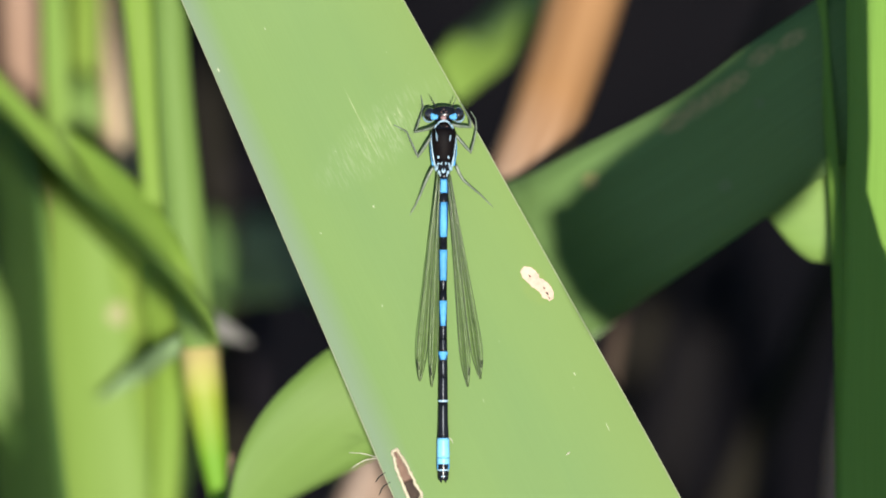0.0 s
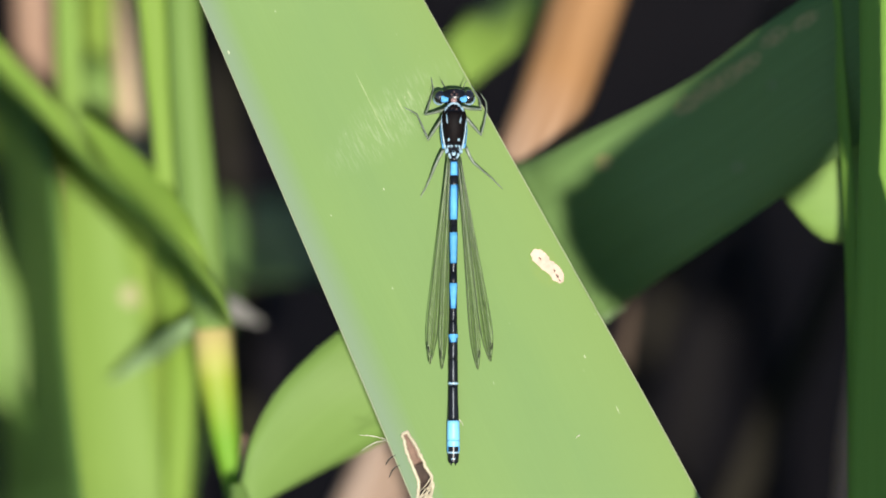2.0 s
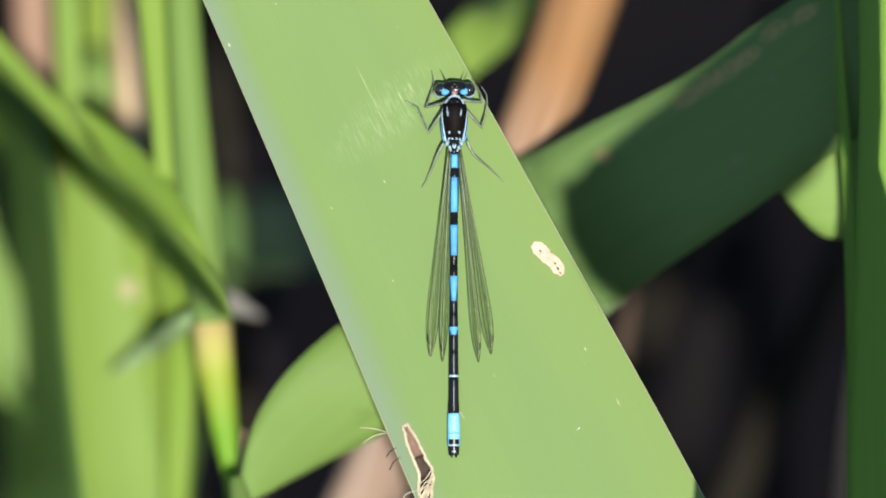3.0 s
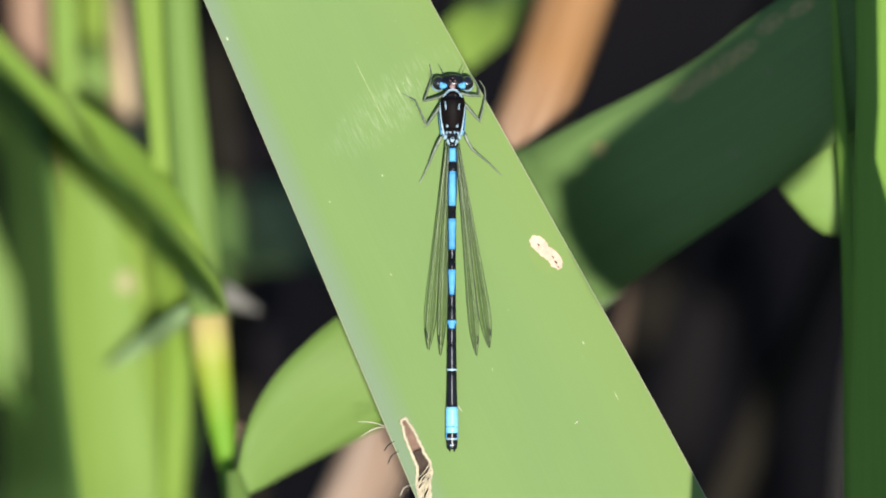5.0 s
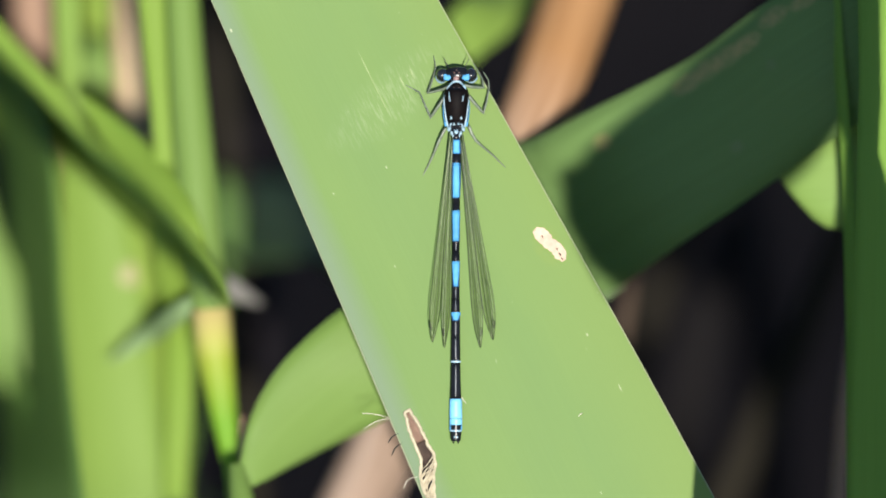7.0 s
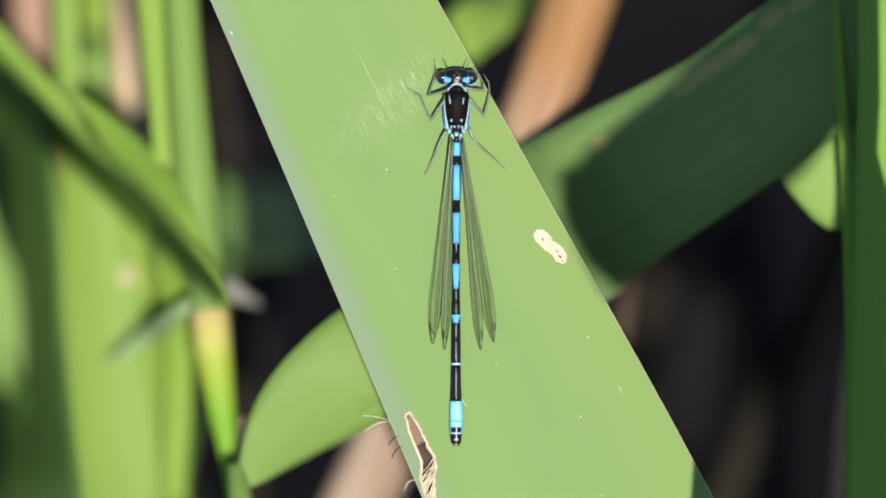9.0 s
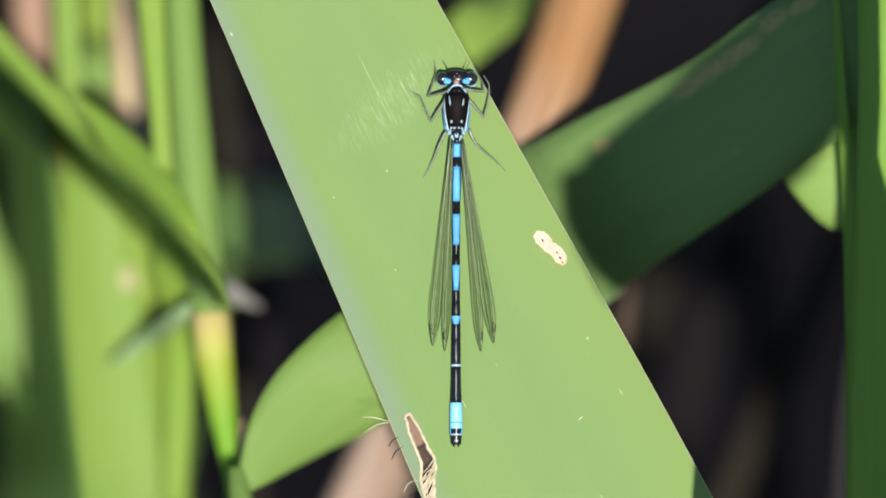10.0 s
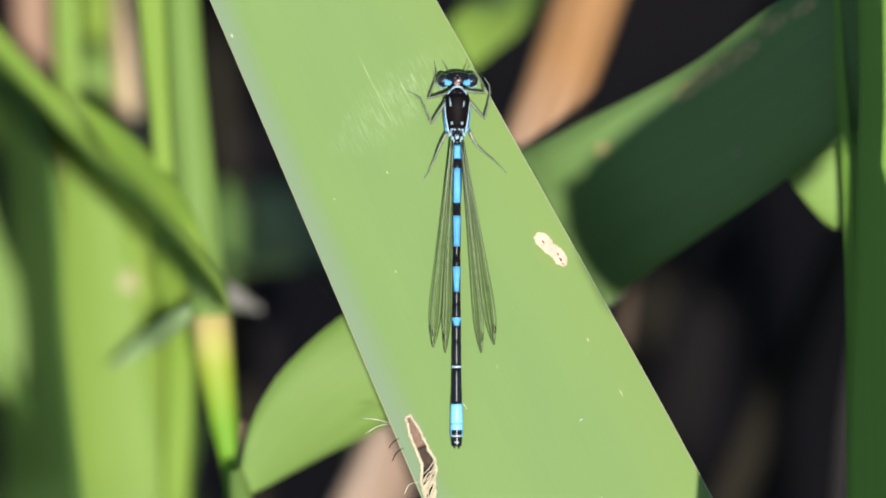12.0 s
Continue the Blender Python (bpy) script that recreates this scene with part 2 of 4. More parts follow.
def membrane_material():
    """Clear, faintly smoky wing skin, crossed by a fine net of cross-veins."""
    n = Nodes("wing_membrane")
    uv = n.add("UVMap").outputs[0]
    cells = n.tree.nodes.new("ShaderNodeTexVoronoi")
    cells.feature = "DISTANCE_TO_EDGE"
    cells.inputs["Scale"].default_value = 1.0
    n.link(n.stretched(uv, (2.6, 1.5, 1)), cells.inputs["Vector"])
    net = n.ramp(cells.outputs["Distance"], 0.02, 0.08, 0.42, 0.15)
    n.set(Base_Color=(0.045, 0.07, 0.022), Roughness=0.3, Specular_IOR_Level=0.4)
    clear = n.add("BsdfTransparent")
    clear.inputs["Color"].default_value = (0.965, 0.975, 0.91, 1)
    both = n.add("MixShader")
    n.link(net, both.inputs[0])
    n.link(clear.outputs[0], both.inputs[1])
    n.link(n.bsdf.outputs[0], both.inputs[2])
    n.link(both.outputs[0], n.out.inputs["Surface"])
    return n.mat


MEMBRANE = membrane_material()


# ---- mesh helpers ----
def part(name, bm, material, parent, label="", smooth=True):
    """Links a bmesh as one mesh object under a thing or a part."""
    me = bpy.data.meshes.new(name)
    bm.to_mesh(me)
    bm.free()
    me.materials.append(material)
    if smooth:
        me.polygons.foreach_set("use_smooth", [True] * len(me.polygons))
    ob = new(name, me)
    ob.parent = parent
    return tagged(ob, label)


def thing(name, m, label, category, group="", kind=""):
    ob = new(name)
    ob.matrix_world = m
    ob.empty_display_size = 0.01
    return tagged(ob, label, category, group, kind)


def spline(points, count):
    """Evenly spread places along a smooth line through the points (any number of values each)."""
    p = [np.array(q, float) for q in points]
    gap = [max(np.linalg.norm(b[:3] - a[:3]), 1e-9) for a, b in zip(p, p[1:])]
    slope = [(b - a) / g for a, b, g in zip(p, p[1:], gap)]
    way = [slope[0], *[(a * h + b * g) / (g + h) for a, b, g, h in zip(slope, slope[1:], gap, gap[1:])], slope[-1]]
    fine = []
    for i, g in enumerate(gap):
        for s in np.linspace(0, 1, 24, endpoint=False):
            fine.append((2 * s ** 3 - 3 * s * s + 1) * p[i] + (s ** 3 - 2 * s * s + s) * g * way[i]
                        + (3 * s * s - 2 * s ** 3) * p[i + 1] + (s ** 3 - s * s) * g * way[i + 1])
    fine.append(p[-1])
    fine = np.array(fine)
    length = np.r_[0, np.cumsum(np.linalg.norm(np.diff(fine[:, :3], axis=0), axis=1))]
    at = np.linspace(0, length[-1], count)
    return np.stack([np.interp(at, length, fine[:, k]) for k in range(fine.shape[1])], 1), at


def ribbon(rows, frame_at, cup=0.0, fold=0.0, thick=0.25, across=8, along=60, face=(0, 0, 1), wave=0.0, skip=None, start=0.0, crease=0.0):
    """A leaf blade. rows: u, v, w, half breadth, twist in degrees. cup: bulge of the section; fold: V of the section.
    frame_at: the pose of the thing whose space the mesh is in. skip(a, b): true where the blade is eaten away."""
    line, at = spline(rows, along)
    bm = bmesh.new()
    uv = bm.loops.layers.uv.new("UVMap")
    rim = bm.loops.layers.uv.new("Edge")
    inverse = frame_at.inverted()
    tops, bottoms = [], []
    for i in range(along):
        t = Vector(line[min(i + 1, along - 1), :3] - line[max(i - 1, 0), :3]).normalized()
        side = t.cross(Vector(face)).normalized()
        up = side.cross(t)
        turn = Matrix.Rotation(radians(line[i, 4]), 3, t)
        side, up = turn @ side, turn @ up
        hb = max(line[i, 3], 0.02)
        top, low = [], []
        for j in range(across + 1):
            x = j / across * 2 - 1
            ripple = wave * noise.noise((at[i] * 0.05, x * 1.5, wave * 7))
            rise = hb * (cup * (1 - x * x) - fold * abs(x - crease)) + ripple
            q = Vector(line[i, :3]) + side * hb * (x - crease) + up * rise
            edge = 1 - 0.75 * x ** 6
            top.append((bm.verts.new(inverse @ place(q + up * thick * 0.5 * edge)), x * hb, at[i] + start, x))
            low.append((bm.verts.new(inverse @ place(q - up * thick * 0.5 * edge)), x * hb, at[i] + start, x))
        tops.append(top)
        bottoms.append(low)

    def quad(*corners):
        f = bm.faces.new([c[0] for c in corners])
        for loop, c in zip(f.loops, corners):
            loop[uv].uv = (c[1], c[2])
            loop[rim].uv = (c[3] * 0.5 + 0.5, 0)

    for i in range(along - 1):
        for j in range(across):
            a, b, c, d = tops[i][j], tops[i][j + 1], tops[i + 1][j + 1], tops[i + 1][j]
            if skip and skip((a[1] + c[1]) / 2, (a[2] + c[2]) / 2):
                continue
            quad(a, b, c, d)
            a, b, c, d = bottoms[i][j], bottoms[i][j + 1], bottoms[i + 1][j + 1], bottoms[i + 1][j]
            quad(d, c, b, a)
        quad(tops[i][0], tops[i + 1][0], bottoms[i + 1][0], bottoms[i][0])
        quad(tops[i][-1], bottoms[i][-1], bottoms[i + 1][-1], tops[i + 1][-1])
    bmesh.ops.recalc_face_normals(bm, faces=bm.faces[:])
    return bm


def tube(bm, points, sides=10, flat=1.0, cap=True, uv_scale=1.0):
    """A round rod through rows of x, y, z, radius, added to bm."""
    uv = bm.loops.layers.uv.get("UVMap") or bm.loops.layers.uv.new("UVMap")
    rings = []
    pts = [Vector(p[:3]) for p in points]
    run = 0.0
    hint = Vector((0, 0, 1))
    for i, p in enumerate(pts):
        t = (pts[min(i + 1, len(pts) - 1)] - pts[max(i - 1, 0)]).normalized()
        side = t.cross(hint)
        if side.length < 0.1:
            side = t.cross(Vector((1, 0, 0)))
        side.normalize()
        up = side.cross(t)
        if i:
            run += (p - pts[i - 1]).length
        r = points[i][3]
        rings.append([(bm.verts.new(p + (side * math.cos(2 * math.pi * k / sides) + up * math.sin(2 * math.pi * k / sides) * flat) * r),
                       k / sides * r * 6.28, run) for k in range(sides)])
    for a, b in zip(rings, rings[1:]):
        for k in range(sides):
            four = (a[k], a[(k + 1) % sides], b[(k + 1) % sides], b[k])
            f = bm.faces.new([q[0] for q in four])
            for loop, q in zip(f.loops, four):
                loop[uv].uv = (q[1] * uv_scale, q[2] * uv_scale)
    if cap:
        bm.faces.new([q[0] for q in rings[0]][::-1])
        bm.faces.new([q[0] for q in rings[-1]])
    return bm


def stem(rows, frame_at, along=40, sides=14):
    """A plant stem through rows of u, v, w, radius in mm, with UV in mm."""
    line, _ = spline(rows, along)
    bm = bmesh.new()
    inverse = frame_at.inverted()
    tube(bm, [(*(inverse @ place(r[:3])), r[3] * 0.001) for r in line], sides, uv_scale=1000.0)
    return bm


def grounded(p):
    """The pose of a plant whose stem comes out of the mud below the place p of the plan."""
    q = place(p)
    return pose(q.x, q.y, 0)


def mud_foot(p):
    """The place of the plan on the mud right below p."""
    z = place(p).z
    return (p[0], p[1] - 1000 * z * math.cos(LEAN), p[2] - 1000 * z * math.sin(LEAN))


# ---- ground ----
def build_ground():
    bm = bmesh.new()
    lines = [-150, -40, -10, -4, *np.linspace(-2, 3, 61), 4, 10, 40, 150]
    grid = [[bm.verts.new((x, y, 0.03 * noise.noise((x * 2.5, y * 2.5, 0)) + 0.012 * noise.noise((x * 9, y * 9, 3)) - 0.02
                           if -2 <= x <= 3 and -2 <= y <= 3 else -0.02)) for x in lines] for y in lines]
    for r, q in zip(grid, grid[1:]):
        for k in range(len(lines) - 1):
            bm.faces.new((r[k], r[k + 1], q[k + 1], q[k]))
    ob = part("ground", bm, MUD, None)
    tagged(ob, "wet mud under the reeds, darkened for their shade", "ground", kind="structure")


build_ground()


# ---- the broad leaf that carries the damselfly ----
BLADE_ROWS = [
    (*(-33.53, 79.98, -45), 2.0, 0), (*(-26.74, 57.43, -14), 6.6, 0), (*(-16.80, 34.29, 0), 9.05, 0), (*(-11.58, 23.59, 0), 9.64, 0),
    (*(-0.02, 0.00, 0), 11.03, 0), (*(11.53, -23.59, 0), 12.40, 0), (*(22.47, -45.96, 0), 13.0, 0), (*(35.21, -72.41, -4), 11.0, 0),
    (*(46.25, -97.75, -12), 6.0, 0), (*(51.37, -117.24, -18), 3.2, 0)]
_line, _at = spline(BLADE_ROWS, 700)


def on_blade(u, v):
    """Across and along, in mm, of the place (u, v) of the plan on the broad leaf."""
    d = (_line[:, 0] - u) ** 2 + (_line[:, 1] - v) ** 2
    i = int(np.argmin(d))
    t = _line[min(i + 1, 699), :2] - _line[max(i - 1, 0), :2]
    t = t / np.linalg.norm(t)
    off = np.array((u, v)) - _line[i, :2]
    return float(off[0] * t[1] - off[1] * t[0]), float(_at[i] + off @ t), float(_line[i, 3])


BLADE_CUP = 0.05


def blade_top(u, v):
    """Height of the leaf's upper face over the plan."""
    a, b, hb = on_blade(u, v)
    return hb * BLADE_CUP * (1 - (a / hb) ** 2) + 0.11


HOLE = [(*(-3.32, -15.73, 0), 0.24), (*(-2.62, -17.39, 0), 0.52), (*(-1.93, -18.99, 0), 0.56), (*(-1.34, -20.38, 0), 0.66), (*(-1.44, -21.67, 0), 0.62), (*(-1.28, -23.06, 0), 0.50),
        (*(-0.86, -24.56, 0), 0.2)]
_hole, _ = spline(HOLE, 60)


def eaten(u, v, grow=0.0):
    d = np.hypot(_hole[:, 0] - u, _hole[:, 1] - v) - _hole[:, 3]
    return d.min() < grow


def build_blade():
    base = grounded((53.00, -117.24, -18))
    plant = thing("reed_plant", base, "broad pale green reed leaf with a bitten hole", "reed")
    cx, cy, _ = on_blade(_hole[28, 0], _hole[28, 1])
    # map from blade space back to the plan near the hole
    t = Vector((_line[420, 0] - _line[300, 0], _line[420, 1] - _line[300, 1])).normalized()
    side = Vector((t.y, -t.x))

    def skip(a, b):
        if abs(b - cy) > 12 or abs(a - cx) > 5:
            return False
        u = _hole[28, 0] + side.x * (a - cx) + t.x * (b - cy)
        v = _hole[28, 1] + side.y * (a - cx) + t.y * (b - cy)
        return eaten(u, v)

    bm = ribbon(BLADE_ROWS, base, cup=BLADE_CUP, thick=0.22, across=110, along=900, skip=skip)
    leaf = part("leaf", bm, GREEN_MAIN, plant, "pale green waxy reed leaf with fine veins")
    foot = mud_foot((53.00, -117.24, -18))
    part("stem", stem([(*foot, 4.0), (*(53.54, -247.56, -18), 3.6), (*(53.11, -117.24, -18), 3.0), (*(53.40, -69.60, -40), 2.4), (*(55.11, 13.54, -60), 1.5)], base),
         GREEN_PALE, plant)
    inverse = base.inverted()

    def put(bm, pts, sides=6, flat=1.0):
        tube(bm, [(*(inverse @ place(p[:3])), p[3] * 0.001) for p in pts], sides, flat)

    # dried rim round the hole, uneven in breadth
    rim = []
    n = len(_hole)
    for k in range(2 * n):
        i = k if k < n else 2 * n - 1 - k
        s = 1 if k < n else -1
        d = _hole[min(i + 1, n - 1), :2] - _hole[max(i - 1, 0), :2]
        d = d / np.linalg.norm(d)
        r = _hole[i, 3] + 0.10 * noise.noise((k * 0.35, 0, 0))
        u, v = _hole[i, 0] + s * d[1] * r, _hole[i, 1] - s * d[0] * r
        rim.append((u, v, blade_top(u, v) - 0.04, 0.165 + 0.10 * noise.noise((k * 0.5, 4, 0))))
    bm = bmesh.new()
    put(bm, rim + rim[:2], 8)
    part("hole_rim", bm, CREAM, leaf, "dry cream rim of a bitten hole")
    # brown skin left at the back of the hole's upper half; deeper strip has shadow painted in
    for first, last, depth, mat, text in ((0, 21, 0.0, DEAD_SKIN, "thin brown skin behind the bitten hole"), (20, 37, 0.35, SHADED_SKIN, "skin deeper in the hole with painted shadow")):
        bm = bmesh.new()
        rows = []
        for i in range(first, last, 2):
            d = _hole[min(i + 1, n - 1), :2] - _hole[max(i - 1, 0), :2]
            d = d / np.linalg.norm(d)
            rows.append([bm.verts.new(inverse @ place((_hole[i, 0] + d[1] * f * (_hole[i, 3] + 0.12), _hole[i, 1] - d[0] * f * (_hole[i, 3] + 0.12),
                                                       -0.12 - depth - 0.25 * (1 - abs(f)) - 0.008 * i))) for f in (-1, -0.5, 0, 0.5, 1)])
        for p, q in zip(rows, rows[1:]):
            for k in range(4):
                bm.faces.new((p[k], p[k + 1], q[k + 1], q[k]))
        bmesh.ops.solidify(bm, geom=bm.faces[:], thickness=0.00004)
        bmesh.ops.recalc_face_normals(bm, faces=bm.faces[:])
        part("dead_skin", bm, mat, leaf, text)
    # fibres left across the lower half of the hole
    rng = random.Random(4)
    for k in range(36):
        i = rng.randint(29, 52)
        j = min(n - 1, i + rng.randint(6, 17))
        e = rng.uniform(-0.7, 0.7)
        pts = []
        for q, f in ((i, -1), ((i + j) // 2, e), (j, 1)):
            d = _hole[min(q + 1, n - 1), :2] - _hole[max(q - 1, 0), :2]
            d = d / np.linalg.norm(d)
            f *= _hole[q, 3]
            u, v = _hole[q, 0] + d[1] * f, _hole[q, 1] - d[0] * f
            pts.append((u, v, 0.35 + rng.uniform(-0.25, 0.15), rng.uniform(0.03, 0.08)))
        bm = bmesh.new()
        line, _ = spline(pts, 8)
        put(bm, line, 5)
        part("fibre", bm, CREAM, leaf)
    # cream scar with brown pits
    scar = [(*(8.72, 1.44, 0), 0.32), (*(9.15, 1.12, 0), 0.62), (*(9.74, 0.53, 0), 0.66), (*(10.38, 0.00, 0), 0.58), (*(10.91, -0.48, 0), 0.60), (*(11.29, -1.07, 0), 0.50),
            (*(11.50, -1.50, 0), 0.22)]
    line, _ = spline(scar, 26)
    bm = bmesh.new()
    uvl = bm.loops.layers.uv.verify()
    left, right, mid = [], [], []
    for i, r in enumerate(line):
        d = line[min(i + 1, 25), :2] - line[max(i - 1, 0), :2]
        d = d / np.linalg.norm(d)
        for s, store, lift in ((-1, left, -0.02), (0, mid, 0.05), (1, right, -0.02)):
            rr = r[3] * (1 + 0.35 * noise.noise((i * 0.4, s * 5, 2)))
            u, v = r[0] + s * d[1] * rr, r[1] - s * d[0] * rr
            store.append(bm.verts.new(inverse @ place((u, v, blade_top(u, v) + lift))))
    for i in range(25):
        bm.faces.new((left[i], left[i + 1], mid[i + 1], mid[i]))
        bm.faces.new((mid[i], mid[i + 1], right[i + 1], right[i]))
    bm.faces.new((left[0], mid[0], right[0]))
    bm.faces.new((left[-1], right[-1], mid[-1]))
    bmesh.ops.recalc_face_normals(bm, faces=bm.faces[:])
    patch = part("dry_scar", bm, SCAR_PALE, leaf, "dry cream scar on the leaf")
    for (u, v, _w), r in (((9.47, 0.80, 0), 0.11), ((11.13, -0.86, 0), 0.14), ((10.86, -0.37, 0), 0.10), ((11.34, -1.28, 0), 0.09)):
        bm = bmesh.new()
        z = blade_top(u, v) + 0.05
        put(bm, [(u - r, v + r, z, r * 0.5), (u, v, z + 0.03, r), (u + r * 0.7, v - r * 1.2, z, r * 0.6)], 7, 0.4)
        part("pit", bm, SCAR_DARK, patch)
    # stray hairs at the leaf's edge
    for a, b, c, mat in (((-7.60, -15.95, -0.6), (-6.53, -16.00, -0.2), (-4.81, -16.42, 0), PALE_HAIR), ((-7.39, -17.40, -0.6), (-6.10, -16.64, -0.2), (-4.65, -16.42, 0), PALE_HAIR),
                         ((-5.13, -18.72, 0.6), (-4.81, -18.24, 0.3), (-4.01, -17.71, 0), DARK_HAIR), ((-4.81, -19.95, 0.6), (-4.44, -19.20, 0.4), (-3.64, -18.67, 0), DARK_HAIR),
                         ((-3.64, -23.05, 0.5), (-3.32, -22.30, 0.5), (-2.14, -21.88, 0), PALE_HAIR), ((2.25, -15.02, 0.9), (1.92, -14.54, 0.8), (1.50, -14.17, 0.6), PALE_HAIR),
                         ((12.99, -16.04, 0.7), (13.26, -15.88, 0.7), (12.73, -16.31, 0.6), PALE_HAIR)):
        thick = 1.8 if mat is DARK_HAIR else 1.0
        line, _ = spline([(*a, 0.03 * thick), (*b, 0.042 * thick), (*c, 0.010)], 10)
        bm = bmesh.new()
        put(bm, line, 5)
        part("hair", bm, mat, leaf)
    return plant


blade_plant = build_blade()


# ---- the damselfly: own space in mm, x to its right, y to its head, z off the leaf ----
def build_damselfly():
    origin = (1.31, 10.12, 0)
    m = LEAF_FRAME @ Matrix.Translation(Vector((origin[0], origin[1], blade_top(origin[0], origin[1]))) * 0.001)
    fly = thing("damselfly", m, "slender blue and black damselfly resting on a reed leaf", "damselfly")
    mm = 0.001

    def body(bm, rows, half=(180, 180), sides=18, flat=0.92, lift=0.0):
        """A tube, or the upper part of one, along y: rows of x, y, z, radius; half: opening angle from the top at both ends."""
        rings = []
        n = len(rows)
        full = half[0] >= 180
        for i, (x, y, z, r) in enumerate(rows):
            h = half[0] + (half[1] - half[0]) * i / (n - 1)
            ring = []
            for k in range(sides if full else sides + 1):
                a = radians(-h + 2 * h * k / sides)
                ring.append(bm.verts.new(((x + math.sin(a) * (r + lift)) * mm, y * mm, (z + math.cos(a) * (r + lift) * flat) * mm)))
            rings.append(ring)
        for a, b in zip(rings, rings[1:]):
            for k in range(len(a) if full else len(a) - 1):
                bm.faces.new((a[k], a[(k + 1) % len(a)], b[(k + 1) % len(a)], b[k]))
        bm.faces.new(rings[0][::-1])
        bm.faces.new(rings[-1])
        bmesh.ops.recalc_face_normals(bm, faces=bm.faces[:])
        return bm

    def rod(name, rows, mat, parent, label="", sides=8, smooth_to=0, flat=1.0):
        pts = spline(rows, smooth_to)[0] if smooth_to else rows
        bm = bmesh.new()
        tube(bm, [(p[0] * mm, p[1] * mm, p[2] * mm, p[3] * mm) for p in pts], sides, flat)
        return part(name, bm, mat, parent, label)

    def ball(name, c, r, mat, parent, label="", turn=0.0):
        bm = bmesh.new()
        bmesh.ops.create_uvsphere(bm, u_segments=24, v_segments=14, radius=1.0)
        bmesh.ops.transform(bm, verts=bm.verts[:], matrix=Matrix.Translation(Vector(c) * mm) @ Matrix.Rotation(radians(turn), 4, "Z")
                            @ Matrix.Diagonal((r[0] * mm, r[1] * mm, r[2] * mm, 1)))
        return part(name, bm, mat, parent, label)

    # abdomen: y down the body, a black tube per segment with its blue plate
    def spine(py):
        s = (py - 240) / 550
        return (-0.04 * math.sin(s * 3.1) + 0.03 - 0.06 * s, (250 - py) * 0.0535, 1.25 - 0.45 * s)

    def wide(py):
        at = (238, 250, 285, 330, 356, 377, 432, 440, 468, 512, 558, 600, 646, 680, 711, 745, 766, 785)
        r = (0.52, 0.50, 0.47, 0.45, 0.37, 0.38, 0.38, 0.36, 0.38, 0.37, 0.42, 0.44, 0.46, 0.48, 0.55, 0.58, 0.56, 0.48)
        return float(np.interp(py, at, r))

    def span(py0, py1, count=8, shrink=0.0):
        return [(*spine(p), wide(p) - shrink - (0.008 if k in (0, count - 1) else 0)) for k, p in enumerate(np.linspace(py0, py1, count))]

    def segment(py0, py1):
        return part("abdomen_segment", body(bmesh.new(), span(py0, py1)), BLACK, fly)

    def plate(py0, py1, half0, half1, parent, mat=SKY_BLUE, label="sky blue plate", lift=0.03):
        bm = body(bmesh.new(), [(*spine(p), wide(p)) for p in np.linspace(py0, py1, 7)], (half0, half1), lift=lift)
        return part("blue_plate", bm, mat, parent, label)

    joints = (238, 279, 366, 450, 535, 602, 646, 712, 747, 768, 785)
    segments = [segment(a, b + 0.5) for a, b in zip(joints, joints[1:])]
    plate(254, 277, 30, 36, segments[0])
    plate(294, 355, 30, 46, segments[1])
    plate(378, 432, 58, 40, segments[2])
    plate(468, 512, 60, 26, segments[3])
    plate(558, 564, 100, 80, segments[4])
    plate(563, 572, 46, 24, segments[4])
    # flanks in a darker blue: the weaker light on the sides is painted
    for k, py0, py1, half0, half1 in ((0, 252, 278, 56, 64), (1, 294, 356, 58, 74), (2, 378, 433, 78, 62), (3, 468, 513, 80, 48), (4, 558, 573, 100, 46)):
        plate(py0, py1, half0, half1, segments[k], SHADED_BLUE, "blue flank with painted shade", 0.018)
    # fine pale rods as a painted highlight along the glossy black back
    for k, py0, py1, r in ((2, 436, 449, 0.030), (3, 516, 534, 0.030), (4, 536, 556, 0.026), (4, 576, 601, 0.036), (5, 603, 640, 0.040), (6, 652, 708, 0.040)):
        rod("back_highlight", [(spine(p)[0], spine(p)[1], spine(p)[2] + wide(p) * 0.92 - 0.010, r * (0.4 if p in (py0, py1) else 1)) for p in np.linspace(py0, py1, 6)], HIGHLIGHT, segments[k], "", 6)
    plate(643.5, 647, 100, 100, segments[5], PALE_BLUE, "pale ring")
    plate(711, 746, 118, 118, segments[7], TAIL_BLUE, "sky blue tail segment")
    plate(746.5, 757, 118, 118, segments[8], TAIL_BLUE)
    plate(766, 769, 115, 115, segments[8], PALE_BLUE, "pale ring")
    for sx in (-1, 1):
        bm = body(bmesh.new(), [(spine(p)[0] + sx * 0.36, spine(p)[1], spine(p)[2] + 0.08, 0.24) for p in (756, 760, 766)], (95, 95))
        part("blue_plate", bm, SKY_BLUE, segments[8])
        x, y, z = spine(785)
        rod("tail_clasper", [(x + sx * 0.2, y + 0.1, z + 0.1, 0.13), (x + sx * 0.22, y - 0.12, z + 0.12, 0.10), (x + sx * 0.2, y - 0.26, z + 0.05, 0.05)],
            BLACK, fly)
        ball("pale_mark", (x + sx * 0.1, y + 0.36, z + 0.42), (0.10, 0.12, 0.05), PALE_BLUE, segments[9], turn=sx * 25)

    # thorax
    tz = 1.5
